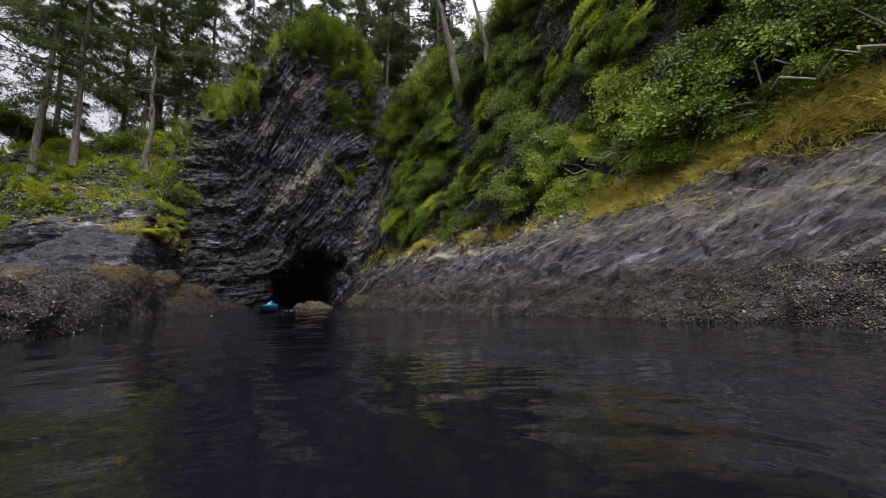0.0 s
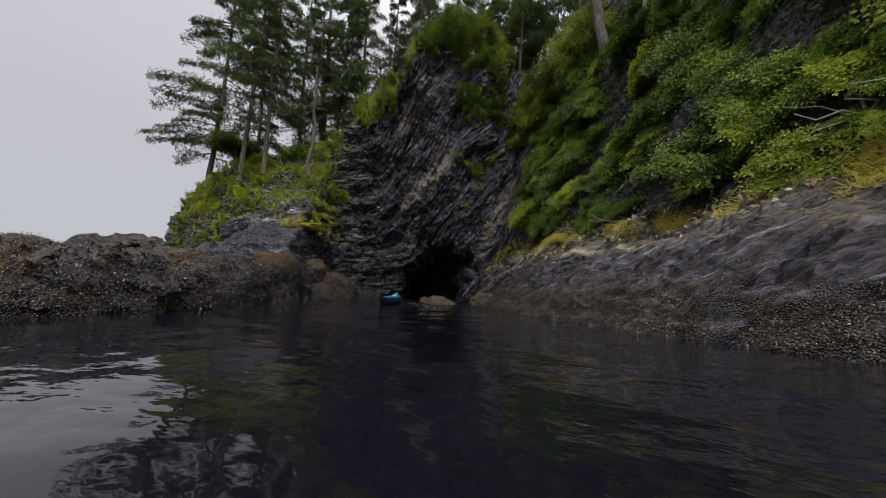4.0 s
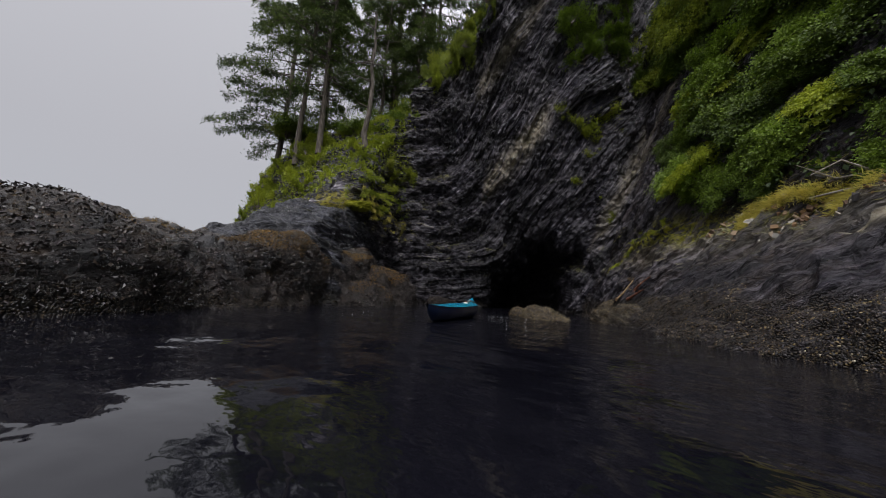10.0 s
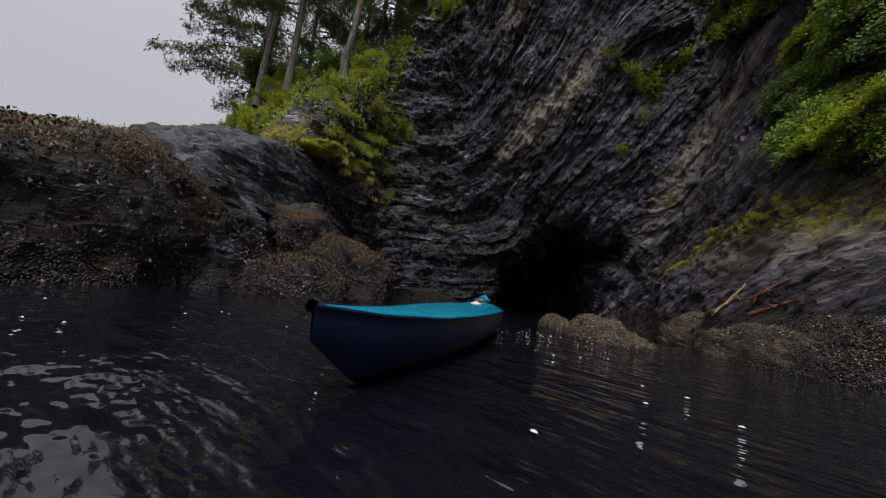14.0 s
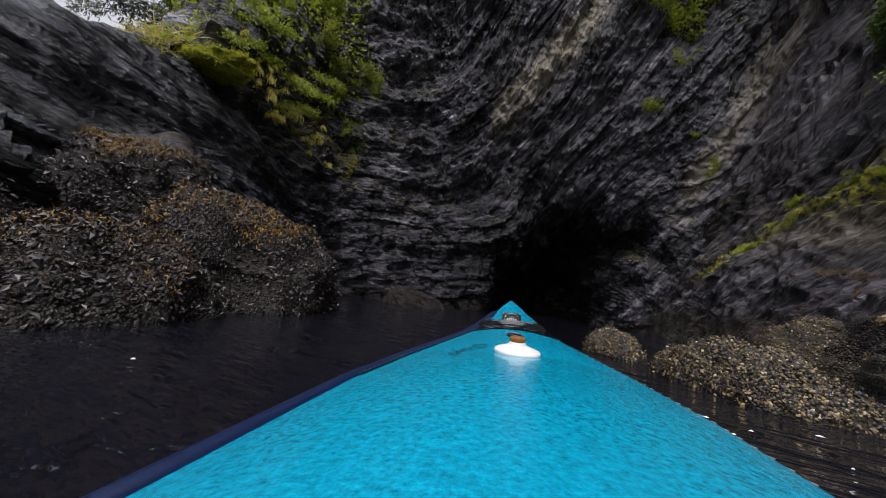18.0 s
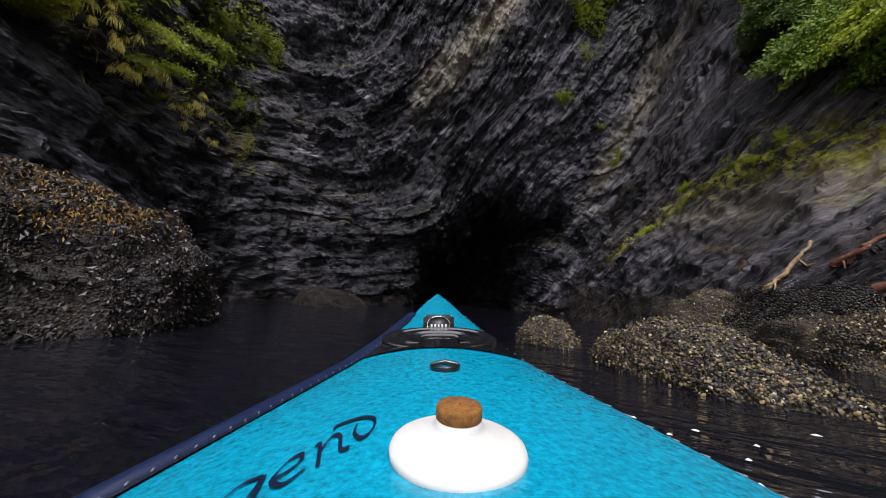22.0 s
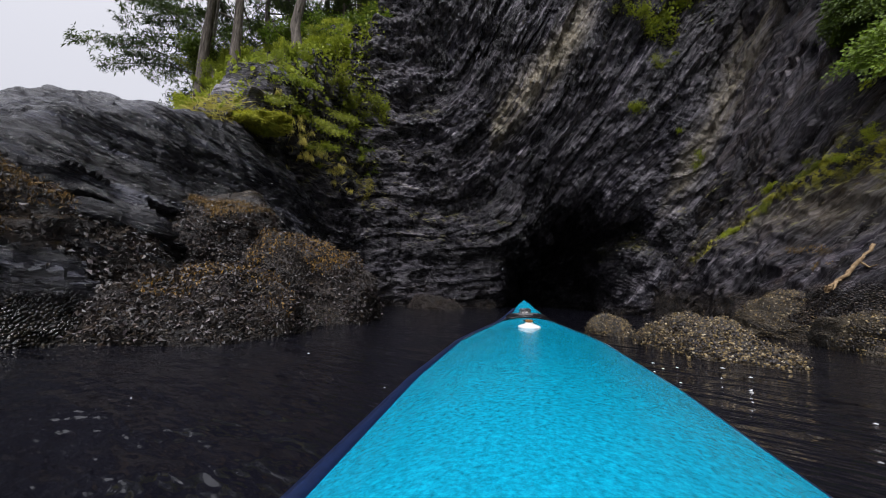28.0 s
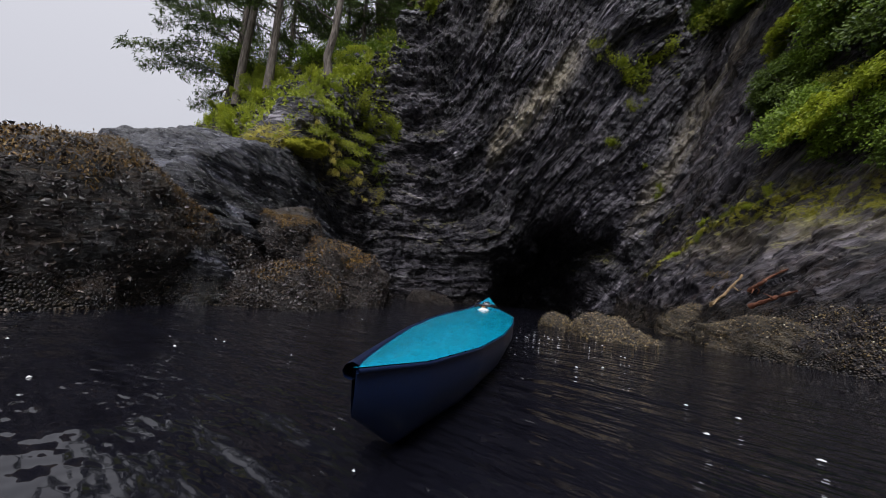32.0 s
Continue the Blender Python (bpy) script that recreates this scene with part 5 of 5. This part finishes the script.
def rockweed(name, P, N, count, low, high, seed, label, mat=WEED, size=1.0):
    g = np.random.default_rng(seed)
    Pf, Nf = P.reshape(-1, 3), N.reshape(-1, 3)
    ok = np.where((Pf[:, 2] > low + 0.45 * value_noise(Pf * 2.1 + 6)) & (Pf[:, 2] < high) & (value_noise(Pf * 0.9 + 4) > (-0.1 if count > 100 else -9)))[0]
    if not len(ok):
        return
    i = np.repeat(g.choice(ok, count), 5)
    base = Pf[i] + g.normal(size=(len(i), 3)) * 0.025
    way = Nf[i] * 0.04 + g.normal(size=(len(i), 3)) * 0.3 + np.array([0, 0, -0.6])
    ln = size * g.uniform(0.02, 0.05, len(i))
    tagged(new(name, leaves(name, base, way, Nf[i] + 0.3 * g.normal(size=(len(i), 3)), ln, ln * 0.14 * size, mat, 0.1)), label, "rockweed", kind="stuff")


rockweed("rockweed", REEF_P[60:], REEF_N[60:], 24000, 0.65, 3.4, 95, "brown and orange rockweed hanging on the reef")
for k, count, low in ((0, 2800, 0.9), (1, 900, 0.6), (4, 5000, 0.9), (5, 4200, 0.8), (6, 9000, 1.05), (2, 1600, 1.4), (11, 2400, 0.85)):
    rockweed("rockweed", BOULDERS[k][1], BOULDERS[k][2], count, low, 2.2, 96 + k, "orange rockweed on top of the boulder", GOLDWEED, 1.05)


# two small tufts of orange weed on the dark wall
for r0, f0, z0, sd in ((6.72, 20.75, 1.53, 111), (6.85, 21.4, 1.68, 112), (6.6, 20.3, 1.2, 113)):
    pick = (np.abs(SHORE_P @ AHEAD - f0) < 0.2) & (np.abs(SHORE_P[..., 2] - z0) < 0.06)
    if pick.any():
        rockweed("orange_weed", SHORE_P[pick][None], SHORE_N[pick][None], 90, z0 - 0.2, z0 + 0.2, sd, "small orange weed tuft on the dark wall")


# small flecks of foam drifting on the water
def foam(count, seed):
    g = np.random.default_rng(seed)
    V, Fc = [], []
    for k in range(count):
        if k % 2:
            c = np.array(spot(g.normal(1.7, 0.4), g.normal(16.8, 0.45), 0.012))
        else:
            c = np.array(spot(g.uniform(-1.8, 2.2), g.uniform(12.5, 17.0), 0.012))
        s = g.uniform(0.005, 0.018)
        o = len(V)
        V.append(c + np.array([0, 0, 0.006]))
        V += [c + np.array([math.cos(a), math.sin(a) * 0.7, 0]) * s * g.uniform(0.6, 1.2) for a in np.linspace(0, 2 * math.pi, 8)[:-1]]
        Fc += [(o, o + 1 + j, o + 1 + (j + 1) % 7) for j in range(7)]
    tagged(new("foam", raw_mesh("foam", np.array(V), np.array(Fc), FOAM)), "small white flecks of foam on the water", "foam", kind="stuff")


FOAM = plain("white_foam_bubbles", [(0.3, (0.55, 0.56, 0.58)), (0.7, (0.8, 0.8, 0.8))], 30, 0.4)
foam(54, 77)


# ---- the kayak ----
def paint(name, colour, rough, scale=60, amount=0.12, coat=0.0, bumpy=0.15):
    m, n, l, b = material(name, rough)
    tc = n.new("ShaderNodeTexCoord")
    f = noise_node(n, l, tc.outputs["Object"], scale, 4, 0.7)
    big = noise_node(n, l, tc.outputs["Object"], 4, 3, 0.6)
    c = mixed(n, l, ramp(n, l, f, [(0.3, grey(0.0)), (0.7, grey(1.0))]), tuple(x * (1 - amount) for x in colour), tuple(min(1, x * (1 + amount)) for x in colour))
    c = mixed(n, l, ramp(n, l, big, [(0.35, grey(0.0)), (0.7, grey(0.25))]), c, tuple(x * 0.8 for x in colour))
    l.new(c, b.inputs["Base Color"])
    b.inputs["Coat Weight"].default_value = coat
    if bumpy:
        bump(n, l, b, f, bumpy, 0.002)
    return m


# speckle lightens the turquoise: wet sparkle put into the deck colour
BLUE = paint("turquoise_wet_gelcoat", (0.003, 0.28, 0.43), 0.22, 110, 0.45, 0.4, 0.6)
NAVY = paint("navy_seam_tape", (0.006, 0.014, 0.05), 0.35, 120, 0.4, 0.2)
BLACK = paint("black_rubber", (0.012, 0.012, 0.014), 0.22, 40, 0.3, 0.4, 0.05)
GLOSS_RUBBER = paint("wet_black_rubber", (0.010, 0.010, 0.012), 0.07, 40, 0.3, 0.8, 0.02)
GREYCASE = paint("dark_grey_plastic", (0.022, 0.022, 0.025), 0.4, 80, 0.2)
WHITE = paint("white_foam", (0.66, 0.64, 0.60), 0.5, 30, 0.05, 0.0, 0.1)
CORK = paint("brown_cork", (0.22, 0.085, 0.014), 0.9, 160, 0.55, 0.0, 0.8)
THREAD = paint("grey_thread", (0.16, 0.17, 0.20), 0.6)
INK = paint("dark_navy_lettering", (0.004, 0.008, 0.03), 0.4, 50, 0.1)
CHROME, *_ = material("chrome_reflector", 0.12, 0.5, 1.0)
CHROME.node_tree.nodes["Principled BSDF"].inputs["Base Color"].default_value = (0.75, 0.75, 0.73, 1)

KAYAK_HEAD = 23.15
kayak = new("kayak")
kayak.matrix_world = pose(-7.2725, 14.0697, 0.002, 0, -3.27, KAYAK_HEAD)
tagged(kayak, "turquoise sea kayak with wet deck floating before the cave", "kayak")

U_KNOTS = [-3.0, -2.7, -2.2, -1.6, -0.8, 0.0, 0.28, 0.71, 0.87, 1.1, 1.28, 1.40]


def half_width(u):
    return np.interp(u, U_KNOTS, [0.004, 0.10, 0.21, 0.30, 0.355, 0.362, 0.328, 0.199, 0.150, 0.087, 0.042, 0.004])


def sheer(u):
    return np.interp(u, U_KNOTS, [0.30, 0.27, 0.25, 0.25, 0.258, 0.266, 0.2735, 0.3116, 0.340, 0.392, 0.436, 0.464])


def crown(u):
    return np.interp(u, U_KNOTS, [0.0, 0.02, 0.04, 0.055, 0.06, 0.05, 0.04, 0.03, 0.022, 0.012, 0.005, 0.0])


US = np.concatenate([np.linspace(-3.0, -0.2, 50), np.linspace(-0.15, 1.40, 70)])


def deck_place(u, w):
    hw = half_width(u)
    return (w, u, sheer(u) + crown(u) * (1 - (w / max(hw, 1e-3)) ** 2))


def loft(name, ring, mat, parent, label="", flip=False):
    V = np.array([[ring(u, k) for k in np.linspace(-1, 1, 25)] for u in US])
    fc = grid_faces(*V.shape[:2])
    return part(name, raw_mesh(name, V.reshape(-1, 3), fc[:, ::-1] if flip else fc, mat), parent, label)


loft("deck", lambda u, k: (half_width(u) * k, u, sheer(u) + crown(u) * (1 - k * k)), BLUE, kayak, "wet turquoise deck", True)
loft("hull", lambda u, k: (half_width(u) * 1.01 * np.sign(k) * (1 - (1 - abs(k)) ** 2.2) if k else 0.0, u,
                           sheer(u) - 0.006 - (sheer(u) + np.interp(u, U_KNOTS, [-0.2, -0.02, 0.06, 0.09, 0.1, 0.1, 0.1, 0.08, 0.05, 0.0, -0.2, -0.42])) * (1 - abs(k)) ** 0.7), NAVY, kayak, "dark hull under the deck")
for sgn in (-1, 1):
    path = [(sgn * (half_width(u) + 0.004), u, sheer(u) - 0.008) for u in US if u < 1.12]
    v, fc = tube("seam", path, [0.020 if sgn < 0 else 0.006] * len(path), NAVY, 8)
    part("seam_rope", raw_mesh("seam_rope", v, fc, NAVY), kayak, "navy edge tape with pale stitches")
    if sgn < 0:
        V = np.array([[(-(half_width(u) - d), u, sheer(u) + crown(u) * (1 - (1 - d / half_width(u)) ** 2) + 0.003) for d in (0.0, 0.007, 0.014, 0.020)] for u in US if 0.0 < u < 1.05])
        part("edge_strip", raw_mesh("edge_strip", V.reshape(-1, 3), grid_faces(*V.shape[:2]), BLACK), kayak, "black rubber strip inside the edge tape")
        bm = bmesh.new()
        for u in np.arange(0.02, 1.0, 0.022):
            bmesh.ops.create_cube(bm, size=1, matrix=pose(-(half_width(u) - 0.010), u, sheer(u) + 0.007, 0, 0, 20) @ Matrix.Diagonal((0.002, 0.006, 0.002, 1)))
        tagged(part("stitching", bm_mesh("stitching", bm, THREAD), kayak, "pale stitches"), kind="stuff")
    # pale stitches on the tape
    bm = bmesh.new()
    for u in np.arange(-0.2, 1.1, 0.035):
        bmesh.ops.create_cube(bm, size=1, matrix=pose(sgn * (half_width(u) + 0.004), u, sheer(u) + (0.004 if sgn < 0 else -0.002), 0, 0, 30) @ Matrix.Diagonal((0.004, 0.010, 0.002, 1)))
    tagged(part("stitching", bm_mesh("stitching", bm, THREAD), kayak, "pale stitches"), kind="stuff")


def ring_loft(rings, sides=48):
    V, Fc = [], []
    for rad, z in rings:
        for k in range(sides):
            w = 2 * math.pi * k / sides
            V.append((rad * math.cos(w), rad * math.sin(w), z))
    for i in range(len(rings) - 1):
        for k in range(sides):
            Fc.append((i * sides + k, i * sides + (k + 1) % sides, (i + 1) * sides + (k + 1) % sides, (i + 1) * sides + k))
    return np.array(V), np.array(Fc)


# the hatch cover: a wide black rubber lid with rings
hatch = part("hatch_cover", raw_mesh("hatch_cover", *ring_loft([(1.0, -0.02), (1.0, 0.010), (0.97, 0.018), (0.86, 0.019), (0.84, 0.014), (0.70, 0.014), (0.68, 0.020), (0.52, 0.020), (0.50, 0.014), (0.30, 0.014), (0.28, 0.019), (0.001, 0.021)]), GLOSS_RUBBER), kayak, "shiny black rubber hatch cover with rings")
hatch.matrix_local = pose(0, 0.815, 0.350, 11, 0, 0) @ Matrix.Diagonal((0.145, 0.088, 0.5, 1))
# the black rubber seat of the hatch lies across the whole deck
V = np.array([[(half_width(u) * 0.985 * k, u, sheer(u) + crown(u) * (1 - k * k) + 0.004) for k in np.linspace(-1, 1, 25)] for u in np.linspace(0.725, 0.915, 14)])
part("hatch_seat", raw_mesh("hatch_seat", V.reshape(-1, 3), grid_faces(14, 25)[:, ::-1], GLOSS_RUBBER), kayak, "wet black rubber seat of the hatch")

# the deck light
bm = bmesh.new()
bmesh.ops.create_cube(bm, size=1, matrix=Matrix.Diagonal((0.088, 0.030, 0.060, 1)))
bmesh.ops.bevel(bm, geom=bm.edges[:], offset=0.006, segments=3, affect="EDGES")
light = part("deck_light", bm_mesh("deck_light", bm, GREYCASE), kayak, "square dark deck lamp with chrome reflector")
light.matrix_local = pose(0, 0.93, 0.375, -18, 0, 0)
ell = ring_loft([(1.0, 0.0), (1.0, 0.004), (0.9, 0.004), (0.86, -0.004), (0.001, -0.008)])
bowl = part("reflector", raw_mesh("reflector", *ell, CHROME), light, "oval chrome reflector")
bowl.matrix_local = pose(0, -0.0155, 0, 90, 0, 0) @ Matrix.Diagonal((0.034, 0.024, 1, 1))
for k in range(5):
    bm = bmesh.new()
    bmesh.ops.create_cube(bm, size=1, matrix=Matrix.Diagonal((0.005, 0.006, 0.012, 1)))
    bmesh.ops.bevel(bm, geom=bm.edges[:], offset=0.001, segments=1, affect="EDGES")
    led = part("lamp_bulb", bm_mesh("lamp_bulb", bm, WHITE), light)
    led.matrix_local = pose(-0.020 + 0.010 * k, -0.018, -0.006)
for sx in (-1, 1):
    bm = bmesh.new()
    bmesh.ops.create_uvsphere(bm, u_segments=10, v_segments=6, radius=0.003)
    sc = part("screw", bm_mesh("screw", bm, CHROME), light)
    sc.matrix_local = pose(sx * 0.037, -0.0155, 0.024)

# the recessed deck fitting
bm = bmesh.new()
v, fc = ring_loft([(1.0, -0.004), (1.0, 0.004), (0.86, 0.007), (0.72, 0.004), (0.70, -0.004), (0.001, -0.003)], 32)
fit_ob = part("deck_fitting", raw_mesh("deck_fitting", v, fc, BLACK), kayak, "black recessed deck fitting")
x, u, z = deck_place(0.575, 0.008)
fit_ob.matrix_local = pose(x, u, z + 0.002, 3, 0, 0) @ Matrix.Diagonal((0.028, 0.026, 1, 1))
bar_v, bar_f = tube("bar", [(-0.024, 0, 0.004), (0, 0, 0.009), (0.024, 0, 0.004)], [0.004] * 3, BLACK, 8)
bar = part("fitting_bar", raw_mesh("fitting_bar", bar_v, bar_f, BLACK), kayak)
bar.matrix_local = pose(x, u, z + 0.003)

# script letters on the deck: g e n o, drawn as brush strokes
def stroke(points, width):
    n = 26
    pts = np.array(points, float)
    t = np.linspace(0, len(pts) - 1, n)
    i = np.clip(t.astype(int), 0, len(pts) - 2)
    fr = (t - i)[:, None]
    p0, p1, p2, p3 = pts[np.clip(i - 1, 0, None)], pts[i], pts[i + 1], pts[np.clip(i + 2, None, len(pts) - 1)]
    c = 0.5 * (2 * p1 + (p2 - p0) * fr + (2 * p0 - 5 * p1 + 4 * p2 - p3) * fr ** 2 + (3 * p1 - p0 - 3 * p2 + p3) * fr ** 3)
    d = np.gradient(c, axis=0)
    d /= np.maximum(np.linalg.norm(d, axis=1, keepdims=True), 1e-9)
    pen = np.abs(d @ np.array([0.75, -0.66])) * 0.75 + 0.25
    s = np.stack([-d[:, 1], d[:, 0]], 1) * (width * pen)[:, None] * 0.5
    return c + s, c - s


def letters():
    glyphs = [  # baseline runs along +x, one unit is the height of a small letter
        [[(0.85, 0.9), (0.35, 1.0), (0.05, 0.55), (0.3, 0.08), (0.7, 0.3), (0.88, 0.9), (0.8, 0.1), (0.6, -0.55), (0.2, -0.6), (0.05, -0.3)]],
        [[(1.15, 0.45), (1.7, 0.6), (1.75, 0.95), (1.4, 0.95), (1.12, 0.5), (1.4, 0.05), (1.9, 0.2)]],
        [[(2.1, 0.95), (2.25, 0.9), (2.22, 0.0)], [(2.24, 0.55), (2.6, 1.0), (2.85, 0.8), (2.85, 0.15), (3.1, 0.05)]],
        [[(3.45, 0.95), (3.3, 0.55), (3.5, 0.12), (3.9, 0.25), (4.05, 0.7), (3.75, 1.1), (3.2, 1.35), (2.75, 1.45), (2.7, 1.3)]],
    ]
    out = []
    a = np.array([-0.172, 0.203])  # the foot of the first letter on the deck
    ex, ey = np.array([0.0245, 0.0335]), np.array([-0.014, 0.045])
    for g in glyphs:
        V, Fc = [], []
        for st in g:
            l_, r_ = stroke(st, 0.16)
            o = len(V)
            for p, q in zip(l_, r_):
                for c in (p, q):
                    w = a + c[0] * ex + c[1] * ey
                    x, u, z = deck_place(w[1], w[0])
                    V.append((x, u, z + 0.0022))
            n = len(l_)
            Fc += [(o + 2 * k, o + 2 * k + 1, o + 2 * k + 3, o + 2 * k + 2) for k in range(n - 1)]
        out.append((np.array(V), np.array(Fc)))
    return out


for v, fc in letters():
    part("letter", raw_mesh("letter", v, fc, INK), kayak, "dark navy script letter")

# the white float with its cork, lying on the deck
x, u, z = deck_place(0.295, 0.012)
float_disc = new("float")
float_disc.matrix_world = kayak.matrix_world @ pose(x, u, z - 0.004, 4, 2, 0)
tagged(float_disc, "round white foam float with cork plug on the kayak deck", "float")
part("disc", raw_mesh("disc", *ring_loft([(0.001, 0.0), (0.062, 0.0), (0.0662, 0.003), (0.067, 0.008), (0.0655, 0.012), (0.060, 0.0145), (0.046, 0.0195), (0.034, 0.0238), (0.027, 0.027), (0.0235, 0.0305), (0.0225, 0.036), (0.001, 0.037)]), WHITE), float_disc, "white foam disc")
part("cork", raw_mesh("cork", *ring_loft([(0.0195, 0.034), (0.0225, 0.0365), (0.0228, 0.046), (0.0215, 0.049), (0.001, 0.0495)], 32), CORK), float_disc, "brown cork plug")

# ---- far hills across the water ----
# haze over the sea is mixed into the hills' pale blue base colour
HILL = plain("hazed_blue_hill", [(0.3, (0.20, 0.24, 0.30)), (0.7, (0.29, 0.33, 0.39))], 0.004, 0.95, None, 0)
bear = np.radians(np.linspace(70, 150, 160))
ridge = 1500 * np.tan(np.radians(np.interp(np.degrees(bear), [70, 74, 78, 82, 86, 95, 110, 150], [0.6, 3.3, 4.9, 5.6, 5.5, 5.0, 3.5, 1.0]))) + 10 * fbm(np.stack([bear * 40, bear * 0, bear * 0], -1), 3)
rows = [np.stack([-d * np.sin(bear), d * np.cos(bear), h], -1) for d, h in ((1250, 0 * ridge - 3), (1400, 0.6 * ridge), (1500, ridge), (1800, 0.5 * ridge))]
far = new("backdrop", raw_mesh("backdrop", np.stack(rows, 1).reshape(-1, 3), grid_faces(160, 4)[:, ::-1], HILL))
tagged(far, "hills far across the sea, tinted pale blue for haze", "hills", kind="structure")
